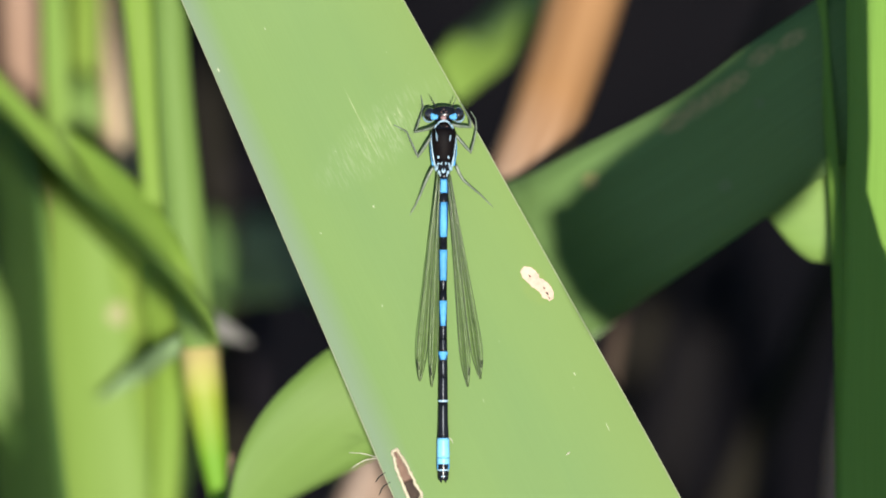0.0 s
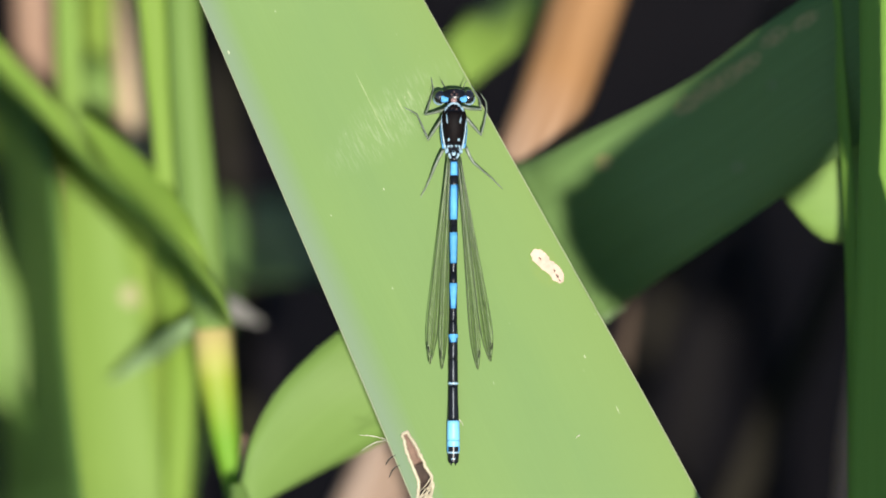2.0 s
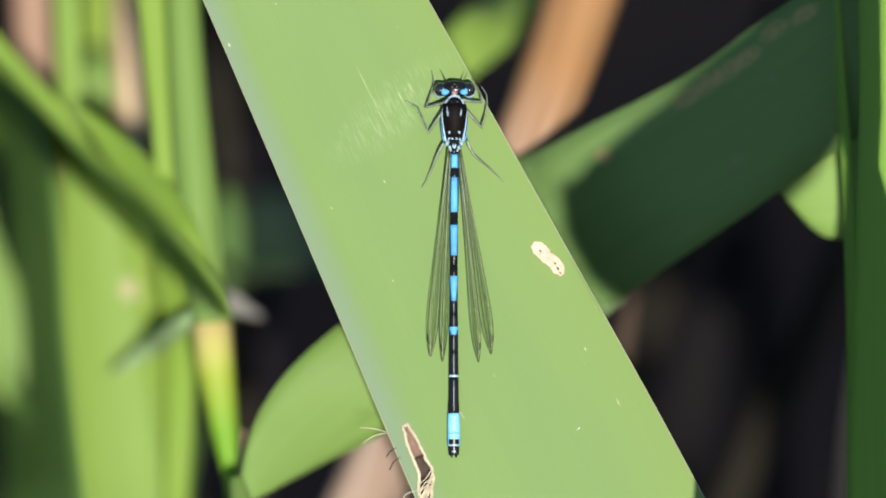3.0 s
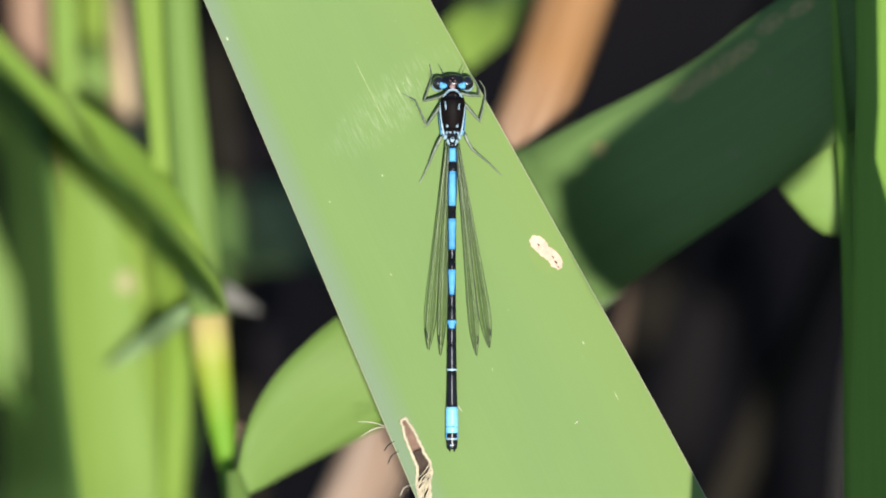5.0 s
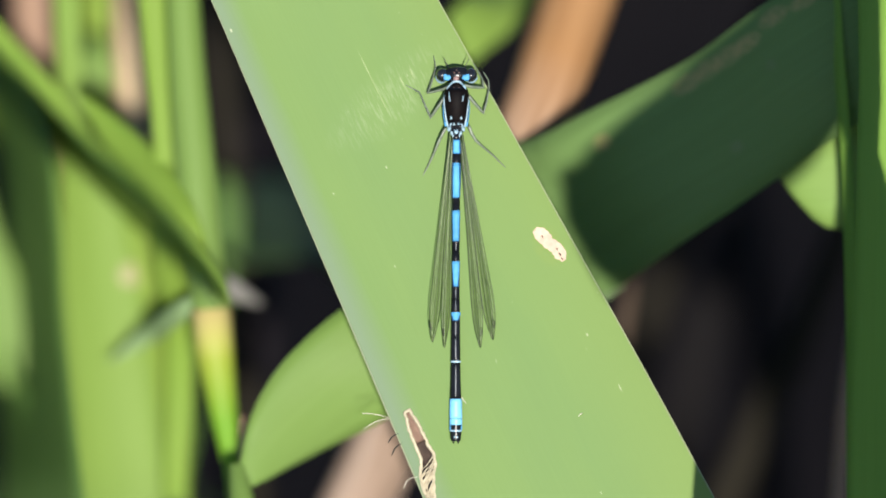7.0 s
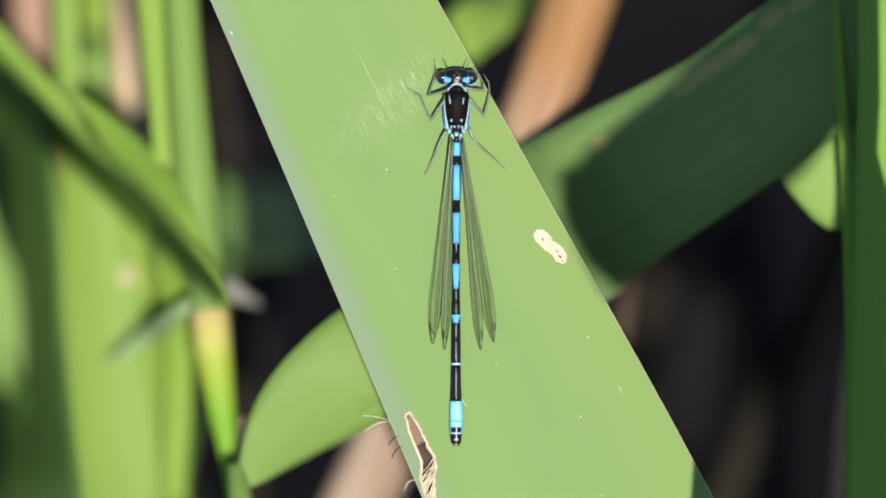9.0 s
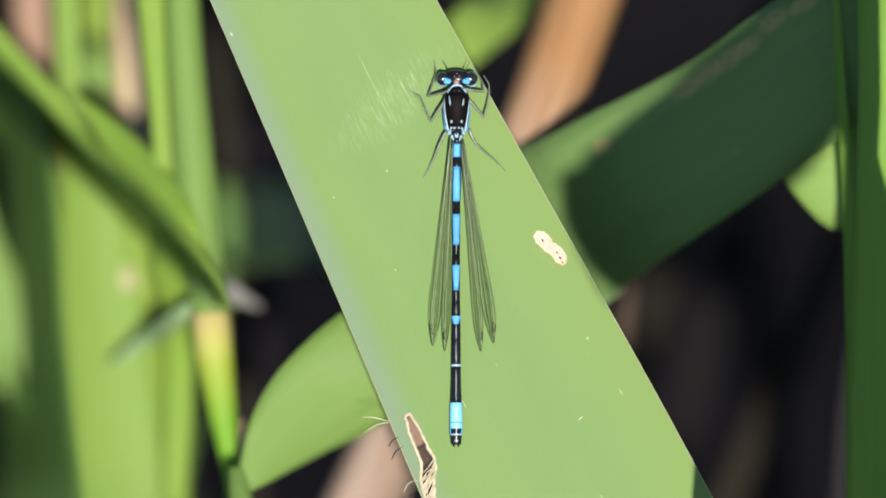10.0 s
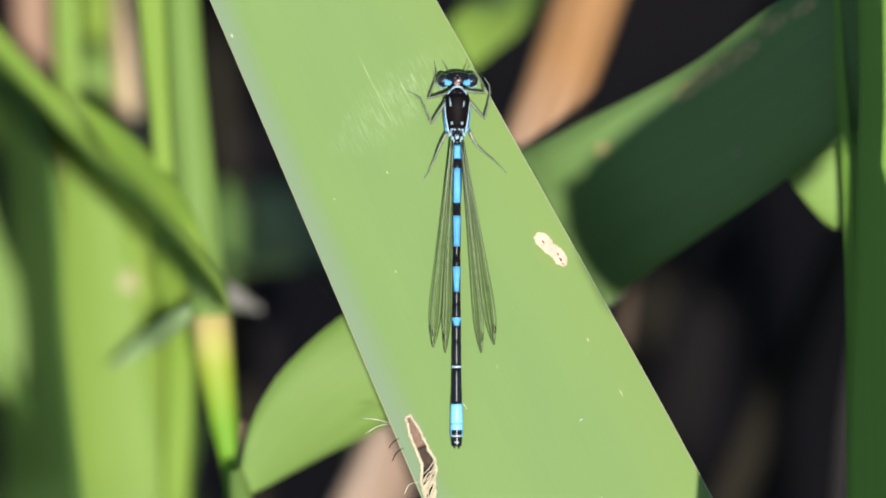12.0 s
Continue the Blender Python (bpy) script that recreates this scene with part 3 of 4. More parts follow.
    rows = [(0, 5.15, tz + 0.1, 0.60), (0, 4.9, tz + 0.15, 0.88), (0.02, 4.3, tz + 0.22, 1.17), (0.02, 3.5, tz + 0.3, 1.17), (0.02, 2.5, tz + 0.25, 1.05),
            (0.02, 1.6, tz + 0.1, 0.92), (0.02, 0.9, tz, 0.80), (0.0, 0.4, tz - 0.15, 0.6)]
    rows = [tuple(r) for r in spline(rows, 18)[0]]
    thorax = part("thorax", body(bmesh.new(), rows, sides=28), BLACK, fly, "thorax with black back and sky blue flanks")
    rows_top = [r for r in rows if 1.35 < r[1] < 4.6]
    part("back_plate", body(bmesh.new(), [(x, y, z, r) for x, y, z, r in rows_top], (70, 66), 24, lift=0.03), BROWN_BLACK, thorax, "brown black back")
    for sx in (-1, 1):
        # outer pale blue line, black side line, short inner stripe, dot
        rod("side_line", [(sx * 1.12, 4.2, tz + 0.62, 0.03), (sx * 1.15, 3.4, tz + 0.66, 0.055), (sx * 1.06, 2.5, tz + 0.60, 0.06),
                          (sx * 0.93, 1.7, tz + 0.52, 0.08), (sx * 0.78, 1.0, tz + 0.50, 0.10)], PALE_BLUE, thorax, "pale blue stripe", 8, 16, 0.7)
        rod("side_line", [(sx * 1.18, 3.9, tz + 0.20, 0.05), (sx * 1.18, 2.9, tz + 0.15, 0.10), (sx * 1.08, 1.9, tz + 0.1, 0.13), (sx * 0.96, 1.1, tz + 0.1, 0.12)],
            SKY_BLUE, thorax, "sky blue stripe", 8, 14, 0.7)
        rod("black_line", [(sx * 1.10, 4.3, tz + 0.35, 0.07), (sx * 1.16, 3.3, tz + 0.40, 0.08), (sx * 1.08, 2.2, tz + 0.34, 0.08),
                           (sx * 1.0, 1.5, tz + 0.25, 0.07)], BLACK, thorax, "", 8, 14, 0.6)
        rod("inner_stripe", [(sx * 0.66, 4.42, tz + 1.03, 0.05), (sx * 0.64, 4.1, tz + 1.14, 0.085), (sx * 0.62, 3.75, tz + 1.23, 0.08),
                             (sx * 0.60, 3.42, tz + 1.26, 0.03)], PALE_BLUE, thorax, "short pale stripe", 8, 12, 0.7)
        ball("pale_dot", (sx * 0.48, 1.88, tz + 1.16), (0.095, 0.14, 0.07), PALE_BLUE, thorax)
        ball("wing_root", (sx * 0.66, 0.85, tz + 0.62), (0.17, 0.26, 0.2), PALE_BLUE, thorax, "pale wing root", sx * 20)
        ball("wing_root", (sx * 0.42, 0.45, tz + 0.52), (0.14, 0.22, 0.18), PALE_BLUE, thorax, "pale wing root", -sx * 15)
        ball("black_pit", (sx * 0.36, 1.05, tz + 0.92), (0.16, 0.2, 0.1), BLACK, thorax)
    for x, y, r in ((-0.5, 1.25, 0.12), (0.52, 1.22, 0.12), (-0.2, 1.28, 0.09), (0.22, 1.3, 0.09), (-0.28, 0.18, 0.1), (0.28, 0.16, 0.1)):
        ball("pale_mark", (x, y, tz + 0.98 - 0.35 * abs(x) - 0.42 * (1.3 - y)), (r, r * 1.3, r * 0.7), PALE_BLUE, thorax, "pale blue mark", 40 * x)
    ball("pale_mark", (0, 0.62, tz + 0.72), (0.2, 0.26, 0.14), PALE_BLUE, thorax)
    ball("black_pit", (0.0, 0.75, tz + 0.84), (0.09, 0.12, 0.06), BLACK, thorax)
    ball("black_pit", (0.0, 0.1, tz + 0.42), (0.3, 0.26, 0.14), BLACK, thorax)

    # neck shield
    hx = 0.03
    ball("neck_shield", (hx, 4.75, tz + 0.62), (0.62, 0.55, 0.42), BROWN_BLACK, fly, "brown neck shield")
    neck = rod("collar", [(hx - 0.62, 5.0, tz + 0.72, 0.07), (hx - 0.3, 5.28, tz + 0.98, 0.10), (hx, 5.34, tz + 1.03, 0.11), (hx + 0.3, 5.28, tz + 0.98, 0.10),
                        (hx + 0.62, 5.0, tz + 0.72, 0.07)], PALE_BLUE, fly, "pale blue collar", 8, 14)
    for sx in (-1, 1):
        rod("collar_side", [(hx + sx * 0.66, 5.0, tz + 0.65, 0.09), (hx + sx * 0.80, 4.65, tz + 0.66, 0.13), (hx + sx * 0.88, 4.25, tz + 0.72, 0.09)],
            PALE_BLUE, neck, "", 8, 8)
    ball("brown_mark", (hx - 0.22, 4.62, tz + 0.98), (0.16, 0.22, 0.07), OCELLI, neck)
    ball("brown_mark", (hx + 0.22, 4.62, tz + 0.98), (0.16, 0.22, 0.07), OCELLI, neck)

    # head
    hy, hz = 5.86, tz + 0.32
    head = ball("head", (hx, hy + 0.1, hz), (1.45, 0.82, 0.72), BLACK, fly, "black head between wide-set eyes")
    ball("brow", (hx, hy + 0.55, hz + 0.1), (0.95, 0.35, 0.5), BLACK, head)
    for sx in (-1, 1):
        eye = ball("eye", (hx + sx * 1.36, hy + 0.08, hz + 0.05), (0.60, 0.68, 0.66), EYE_BLACK, head, "glossy black compound eye")
        ball("eye_underside", (hx + sx * 1.42, hy - 0.1, hz - 0.14), (0.58, 0.62, 0.56), PALE_BLUE, head, "pale blue lower half of the eye")
        ball("eye_spot", (hx + sx * 0.88, hy - 0.18, hz + 0.60), (0.37, 0.26, 0.13), SKY_BLUE, head, "sky blue spot behind the eye", -sx * 14)
        ball("eye_spot_tail", (hx + sx * 1.05, hy - 0.02, hz + 0.61), (0.26, 0.18, 0.10), SKY_BLUE, head, "", sx * 30)
        ball("simple_eye", (hx + sx * 0.22, hy + 0.3, hz + 0.72), (0.09, 0.09, 0.07), OCELLI, head)
        rod("antenna", [(hx + sx * 0.75, hy + 0.7, hz + 0.25, 0.07), (hx + sx * 0.85, hy + 0.95, hz + 0.4, 0.05), (hx + sx * 1.05, hy + 1.35, hz + 0.5, 0.03),
                        (hx + sx * 1.2, hy + 1.7, hz + 0.55, 0.02)], LEG_BLACK, head, "", 6, 10)
    ball("forehead_patch", (hx - 0.02, hy - 0.25, hz + 0.66), (0.28, 0.24, 0.12), PINKISH, head, "pinkish brown patch")
    ball("simple_eye", (hx, hy + 0.55, hz + 0.62), (0.08, 0.08, 0.06), OCELLI, head)

    # legs: thigh, shin and foot of each, a grey rod with a black line
    def leg(p, spines_out):
        rows = [(*q, r) for q, r in zip(p, (0.15, 0.15, 0.13, 0.10, 0.08, 0.06, 0.035))]
        bm = bmesh.new()
        pts = []
        for a, b in zip(rows, rows[1:]):
            for s in (0, 0.33, 0.67):
                pts.append(tuple(np.array(a) + (np.array(b) - np.array(a)) * s))
        pts.append(rows[-1])
        tube(bm, [tuple(v * mm for v in q) for q in pts], 8)
        limb = part("leg", bm, LEG_GREY, fly, "grey leg with a black line")
        bm = bmesh.new()
        tube(bm, [((q[0] - 0.3 * q[3]) * mm, (q[1] + 0.35 * q[3]) * mm, (q[2] + 0.55 * q[3]) * mm, q[3] * 0.34 * mm) for q in pts], 7)
        part("black_line", bm, LEG_BLACK, limb)
        for k in range(4, len(pts) - 4):
            q = np.array(pts[k])
            bm = bmesh.new()
            e = q[:3] + np.array((spines_out * 0.28, -0.22, 0.05))
            tube(bm, [(*(q[:3] * mm), 0.014 * mm), (*(e * mm), 0.007 * mm)], 4)
            part("spine", bm, LEG_BLACK, limb)

    leg([(-0.59, 4.92, 1.9), (-1.34, 4.60, 1.7), (-2.67, 4.28, 1.1), (-2.25, 5.56, 0.75), (-1.93, 6.63, 0.4), (-2.03, 7.22, 0.15), (-2.14, 7.76, 0.1)], -1)
    leg([(-0.96, 4.07, 1.7), (-1.66, 3.05, 1.5), (-2.41, 1.93, 1), (-2.94, 3.10, 0.7), (-3.48, 4.33, 0.3), (-4.07, 4.65, 0.12), (-4.71, 4.98, 0.08)], -1)
    leg([(-0.96, 0.96, 1.6), (-1.39, 0.21, 1.5), (-1.77, -0.64, 1.3), (-2.19, -1.66, 0.8), (-2.67, -2.67, 0.35), (-3.00, -3.26, 0.12), (-3.32, -3.91, 0.08)], -1)
    leg([(0.70, 4.98, 1.9), (1.55, 4.81, 1.7), (2.57, 4.76, 1.1), (2.46, 5.56, 0.8), (2.19, 6.10, 0.5), (1.93, 6.53, 0.3), (1.66, 7.06, 0.15)], 1)
    leg([(1.07, 4.07, 1.7), (1.82, 3.21, 1.5), (2.57, 2.35, 1.1), (2.89, 3.53, 0.8), (3.10, 4.71, 0.5), (3.05, 5.51, 0.35), (2.57, 6.26, 0.25)], 1)
    leg([(1.18, 1.18, 1.6), (1.44, 0.48, 1.5), (1.87, -0.27, 1.3), (2.67, -0.96, 0.85), (3.53, -1.66, 0.4), (4.12, -2.25, 0.15), (4.65, -2.78, 0.08)], 1)

    # wings: sheets that stand steeply, front edge out and up; the tips apart
    def wing(root, tip, broad, drop, sx, rank):
        root, tip = np.array(root), np.array(tip)
        count, strips = 40, 8

        def at(s, c):
            # s along, c across from the front edge (0) to the hind edge (1)
            shape = (0.10 + 0.90 * min(1, s * 1.3) ** 1.3) * (1 if s < 0.82 else (1 - ((s - 0.82) / 0.18) ** 2) * 0.96 + 0.04)
            p = root + (tip - root) * s
            bow = 0.1 * math.sin(math.pi * s)
            return Vector((p[0] + sx * bow * 0.4 - sx * broad * shape * (c - 0.5) + 0.06 * math.sin(c * 19 + rank) * shape,
                           p[1] - 0.25 * c * shape * (1 - s),
                           max(p[2] + drop * shape * (0.45 - c), 0.22))) * mm

        bm = bmesh.new()
        uv = bm.loops.layers.uv.verify()
        grid = [[(bm.verts.new(at(i / count, j / strips)), j / strips * 4, i / count * 20) for j in range(strips + 1)] for i in range(count + 1)]
        for a, b in zip(grid, grid[1:]):
            for j in range(strips):
                four = (a[j], a[j + 1], b[j + 1], b[j])
                f = bm.faces.new([q[0] for q in four])
                for loop, q in zip(f.loops, four):
                    loop[uv].uv = (q[1], q[2])
        sheet = part("wing", bm, MEMBRANE, fly, "clear narrow wing with dark veins")
        for c, r, mat in ((0.0, 0.030, VEIN), (0.09, 0.020, PALE_VEIN), (0.20, 0.020, VEIN), (0.33, 0.022, PALE_VEIN), (0.43, 0.020, VEIN), (0.56, 0.018, PALE_VEIN),
                          (0.69, 0.020, VEIN), (0.83, 0.016, PALE_VEIN), (1.0, 0.030, VEIN)):
            bm = bmesh.new()
            tube(bm, [(*at(s, c), r * mm) for s in np.linspace(0, 0.995, 26)], 5)
            part("vein", bm, mat, sheet)
        bm = bmesh.new()
        a, b = 0.905, 0.94
        top = [at(a, 0.02), at(a, 0.28), at(b, 0.34), at(b, 0.02)]
        low = [p - Vector((0, 0, 0.06 * mm)) for p in top]
        vs = [bm.verts.new(p + Vector((0, 0, 0.05 * mm))) for p in top] + [bm.verts.new(p) for p in low]
        for f in ((0, 1, 2, 3), (7, 6, 5, 4), (0, 4, 5, 1), (1, 5, 6, 2), (2, 6, 7, 3), (3, 7, 4, 0)):
            bm.faces.new([vs[k] for k in f])
        part("wing_spot", bm, LEG_BLACK, sheet, "dark spot near the wing tip", False)

    wing((-0.53, 0.32, 2.1), (-2.25, -19.37, 1.5), 1.00, 1.8, -1, 0)
    wing((-0.37, 0.00, 1.9), (-1.12, -19.90, 1.2), 0.70, 1.4, -1, 1)
    wing((0.59, 0.32, 2.1), (3.48, -19.15, 1.5), 1.15, 1.8, 1, 2)
    wing((0.43, 0.00, 1.9), (2.30, -19.90, 1.2), 0.95, 1.4, 1, 3)
    return fly


damselfly = build_damselfly()


# ---- neighbouring reeds ----
def reed(label, foot_at, parts, group="neighbouring reeds", name="reed_plant"):
    """A reed rooted in the mud below foot_at. parts: (name, function of the plant's pose that gives a bmesh, material, label)."""
    base = grounded(foot_at)
    plant = thing(name, base, label, "reed", group)
    for part_name, make, mat, text in parts:
        part(part_name, make(base), mat, plant, text)
    return plant


def leaf_of(rows, **how):
    return lambda base: ribbon(rows, base, **how)


def stem_of(rows, **how):
    return lambda base: stem(rows, base, **how)


# shaded broad leaf running up behind the main one
shaded = reed("broad dark green reed leaf in shade", (-61.31, -15.36, -130), [
    ("leaf", leaf_of([(*(75.21, 47.41, -35), 2.5, 0), (*(55.22, 32.12, -16), 6.5, 0), (*(41.80, 21.60, -8), 7.38, 0), (*(33.82, 16.46, -8.5), 7.18, 0), (*(28.59, 12.62, -10.5), 7.09, 0),
                      (*(17.18, 5.69, -14), 7.79, 0), (*(11.30, 2.35, -17.5), 8.2, 0), (*(3.50, 1.0, -22), 7.8, 0), (*(-7.00, 0.9, -44), 6.0, 40), (*(-11.00, -1.0, -60), 1.5, 60)], cup=0.10, along=110), MARKED_BACK, "broad dark green leaf with pale marks"),
    # left part as its own leaf, shade put into twist and dark base
    ("leaf", leaf_of([(*(-3.00, 0.6, -48), 7.0, 60), (*(-12.0, 1.9, -62), 9.5, 62), (*(-21.69, 2.20, -74), 9.5, 64), (*(-30.47, 0.91, -88), 8.0, 64), (*(-45.61, -2.27, -108), 6.0, 50), (*(-61.31, -15.36, -130), 3.0, 30)],
                     cup=0.02, along=60), SHADED_LEAF, "dark green leaf with shade in its colour"),
    ("dry_edge", leaf_of([(*(14.73, -5.72, -23), 0.3, 0), (*(15.77, -4.68, -23), 0.5, 50), (*(16.64, -4.08, -23), 0.5, 50), (*(17.4, -3.87, -23), 0.1, 50)], cup=0.4, along=14), DULL_GREEN, "dry curled edge of the leaf"),
    ("stem", stem_of([(*mud_foot((-61.31, -15.36, -130)), 3.8), (*(-61.31, -122.09, -130), 3.2), (*(-61.31, -15.36, -130), 2.6), (*(-61.31, 79.52, -130), 1.8)]), GREEN_PALE, "green stem")])

# dry stem leaning behind everything
dry = reed("dry tan reed stem leaning", (-24.65, -57.51, -38), [
    ("stem", stem_of([(*(26.47, 70.49, -74), 2.41), (*(18.67, 41.17, -46), 3.41), (*(13.64, 24.27, -34.5), 3.67), (*(9.34, 12.34, -25.5), 3.45), (*(2.51, -3.22, -25), 3.40), (*(-4.35, -17.57, -34), 3.59), (*(-7.12, -23.66, -36), 3.60),
                      (*(-24.65, -57.51, -38), 3.4), (*mud_foot((-24.65, -57.51, -38)), 3.2)], along=110), TAN, "dry tan stem")])

# bright leaf tip under the shaded leaf
bright = reed("bright green reed leaf with a blunt tip", (68.04, 24.67, -55), [
    ("leaf", leaf_of([(*(32.16, 7.52, -12.5), 0.20, 0), (*(32.81, 7.57, -12.5), 1.30, 0), (*(34.21, 7.62, -12.5), 3.29, 0), (*(35.78, 7.73, -12.5), 5.09, 0), (*(37.89, 7.8, -12.5), 6.2, 0), (*(43.03, 10.3, -12.5), 6.4, 0),
                      (*(56.62, 19.00, -50), 4.4, 0), (*(68.04, 24.67, -55), 2.6, 0)], cup=0.15), BRIGHT_LEAF, "bright green leaf"),
    ("stem", stem_of([(*mud_foot((68.04, 24.67, -55)), 3.4), (*(68.04, -115.20, -55), 3.0), (*(68.04, -25.68, -55), 2.6), (*(68.04, 24.67, -55), 2.4), (*(68.60, 108.60, -55), 1.5)]),
     GREEN_PALE, "green stem")])

# two narrow upright leaves at the side
upright = reed("narrow upright green reed leaves beside each other", (41.62, -72.89, -3), [
    ("leaf", leaf_of([(*(36.10, 61.35, -5), 0.9, 50), (*(37.21, 23.36, -7.5), 0.75, 50), (*(37.55, 17.98, -7), 0.8, 50), (*(37.93, 12.61, -6.5), 0.85, 50), (*(38.32, 7.25, -6.5), 0.85, 50), (*(38.6, 0.81, -6.5), 0.9, 50), (*(38.9, -8.85, -6.5), 1.0, 50), (*(38.95, -19.57, -6.5), 1.0, 50),
                      (*(40.58, -72.95, -3), 1.6, 40)], cup=0.2), GREEN_UPRIGHT, "narrow green leaf turned from the sun"),
    ("leaf", leaf_of([(*(42.64, 72.28, -7), 2.4, 8), (*(42.29, 23.32, -2), 3.1, 8), (*(42.27, 15.27, -1.5), 3.0, 8), (*(42.21, 7.24, -1.2), 3.15, 8), (*(42.15, -0.8, -1), 3.3, 8), (*(41.99, -11.51, -1), 3.55, 8), (*(41.83, -23.82, -1), 3.7, 8),
                      (*(41.62, -72.89, -3), 3.0, 8)], cup=0.1, along=90), GREEN_UPRIGHT, "upright green leaf"),
    ("stem", stem_of([(*mud_foot((41.62, -72.89, -3)), 4.0), (*(41.62, -190.88, -3), 3.6), (*(41.62, -72.89, -3), 3.0)]), GREEN_PALE, "green stem")])

# leafy stem with a node, a folded leaf and a yellowing lower part
node_reed = reed("leafy reed stem with a folded leaf at its node", (-19.80, -30.42, -20.3), [
    ("stem", stem_of([(*(-22.47, -6.25, -20.3), 1.96), (*(-22.31, -8.65, -20.3), 1.96), (*(-21.87, -11.91, -20.3), 1.76), (*(-21.38, -15.72, -20.3), 1.46), (*(-20.73, -19.53, -20.3), 1.06), (*(-20.23, -22.80, -20.3), 0.75),
                      (*(-19.80, -30.42, -20.3), 1.01), (*mud_foot((-19.80, -30.42, -20.3)), 3.0)], along=120), YELLOW_STEM, "yellow green lower stem"),
    ("sheath", stem_of([(*(-22.31, -6.81, -20.3), 1.86), (*(-23.18, -1.04, -20.3), 1.96), (*(-24.04, 7.67, -20.3), 2.01), (*(-24.92, 18.56, -20.3), 1.79), (*(-25.41, 27.26, -20.3), 1.66),
                        (*(-26.37, 51.26, -21.8), 1.21)]), GREEN_PALE, "pale green leaf sheath"),
    ("leaf", leaf_of([(*(-20.50, -5.70, -13), 0.60, -32), (*(-21.63, -3.70, -13), 3.0, -32), (*(-24.42, -0.20, -14.5), 4.8, -32), (*(-29.10, 4.17, -20), 5.83, -32), (*(-34.69, 9.18, -25), 8.67, -32),
                      (*(-39.69, 14.78, -28), 11.74, -32), (*(-43.04, 18.10, -30), 12.82, -32), (*(-56.79, 34.11, -32), 10.81, -30), (*(-74.94, 46.62, -14.5), 1.00, 0)], fold=1.1, crease=0.89, along=90, across=25), FOLD_GREEN,
     "folded leaf with one half in shade"),
    ("leaf", leaf_of([(*(-35.31, 14.51, -28), 0.2, 0), (*(-32.79, 11.64, -26), 1.2, 0), (*(-29.82, 8.33, -23), 1.8, 0), (*(-27.02, 4.83, -19.5), 1.9, 0), (*(-24.79, 1.38, -17), 1.5, 0), (*(-22.96, -2.87, -18), 0.8, 0)], cup=0.15, along=40), GREEN_LIME, "lime green leaf beside the fold"),
    ("dry_tip", leaf_of([(*(-23.18, -4.96, -20.3), 0.60, 0), (*(-25.17, -6.32, -21.8), 0.91, 0), (*(-26.53, -7.27, -24.6), 1.01, 0), (*(-29.58, -9.38, -31.2), 0.81, 0), (*(-32.62, -11.48, -31.9), 0.10, 0)], cup=0.3, along=16), DULL_GREEN, "grey green withered leaf tip"),
    ("ligule", leaf_of([(*(-21.70, -3.89, -29), 1.21, 0), (*(-19.99, -4.89, -31.9), 0.91, 20), (*(-17.95, -5.78, -34.8), 0.20, 40)], cup=0.3, along=12), GREY_SKIN, "greyish membrane at the node")])

# strip-like leaf beside the sheath
strip = reed("upright lime green reed leaf", (-26.20, -25.17, -34), [
    ("leaf", leaf_of([(*(-32.57, 51.60, -30), 0.8, 0), (*(-28.48, 26.96, -21.5), 1.4, 0), (*(-28.15, 23.7, -21.5), 1.35, 0), (*(-27.77, 18.25, -21.5), 1.2, 0), (*(-27.28, 12.8, -21.5), 1.05, 0), (*(-26.79, 7.36, -21.5), 1.2, 0), (*(-26.19, 0.82, -21.5), 1.8, 0),
                      (*(-25.60, -8.71, -30), 1.45, 0), (*(-26.20, -25.17, -34), 1.21, 0)], cup=0.15), GREEN_LIME, "lime green leaf"),
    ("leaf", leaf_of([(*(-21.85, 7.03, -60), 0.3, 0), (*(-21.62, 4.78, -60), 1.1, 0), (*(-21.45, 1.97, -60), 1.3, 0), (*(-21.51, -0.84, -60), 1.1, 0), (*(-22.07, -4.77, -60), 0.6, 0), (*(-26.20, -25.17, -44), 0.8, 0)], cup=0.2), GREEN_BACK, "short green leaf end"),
    ("stem", stem_of([(*mud_foot((-26.20, -25.17, -34)), 2.4), (*(-26.20, -112.91, -34), 2.02), (*(-26.20, -25.17, -34), 1.21)]), GREEN_PALE, "green stem")])

# broad pale column: two wide leaves in the sun
column = reed("wide pale green reed leaves in the sun", (-30.25, -58.36, -36), [
    ("leaf", leaf_of([(*(-37.68, 52.23, -45), 0.61, 10), (*(-37.03, 27.61, -36), 1.11, 10), (*(-36.70, 18.79, -36), 1.31, 10), (*(-36.20, 12.60, -36), 1.45, 10), (*(-35.80, 9.60, -36), 1.9, 10), (*(-34.83, 5.02, -36), 2.93, 10), (*(-33.73, -3.25, -36), 3.94, 8),
                      (*(-32.46, -14.27, -36), 4.44, 6), (*(-31.52, -24.31, -36), 4.75, 6), (*(-30.25, -58.36, -36), 4.04, 0)], cup=0.15, along=90), SPOTTED_PALE, "wide pale leaf with a cream spot"),
    ("leaf", leaf_of([(*(-30.33, 9.88, -37), 0.10, -10), (*(-29.89, 6.40, -37), 2.01, -10), (*(-29.00, -3.26, -37), 3.83, -15), (*(-28.47, -14.28, -37), 3.52, -15), (*(-28.24, -24.31, -37), 3.42, -15),
                      (*(-28.89, -58.40, -37), 3.02, 0)], cup=0.25), GREEN_OLIVE, "olive green leaf"),
    ("stem", stem_of([(*mud_foot((-30.25, -58.36, -36)), 3.5), (*(-30.25, -196.11, -36), 3.03), (*(-29.98, -58.36, -36), 2.52)]), GREEN_PALE, "green stem")])

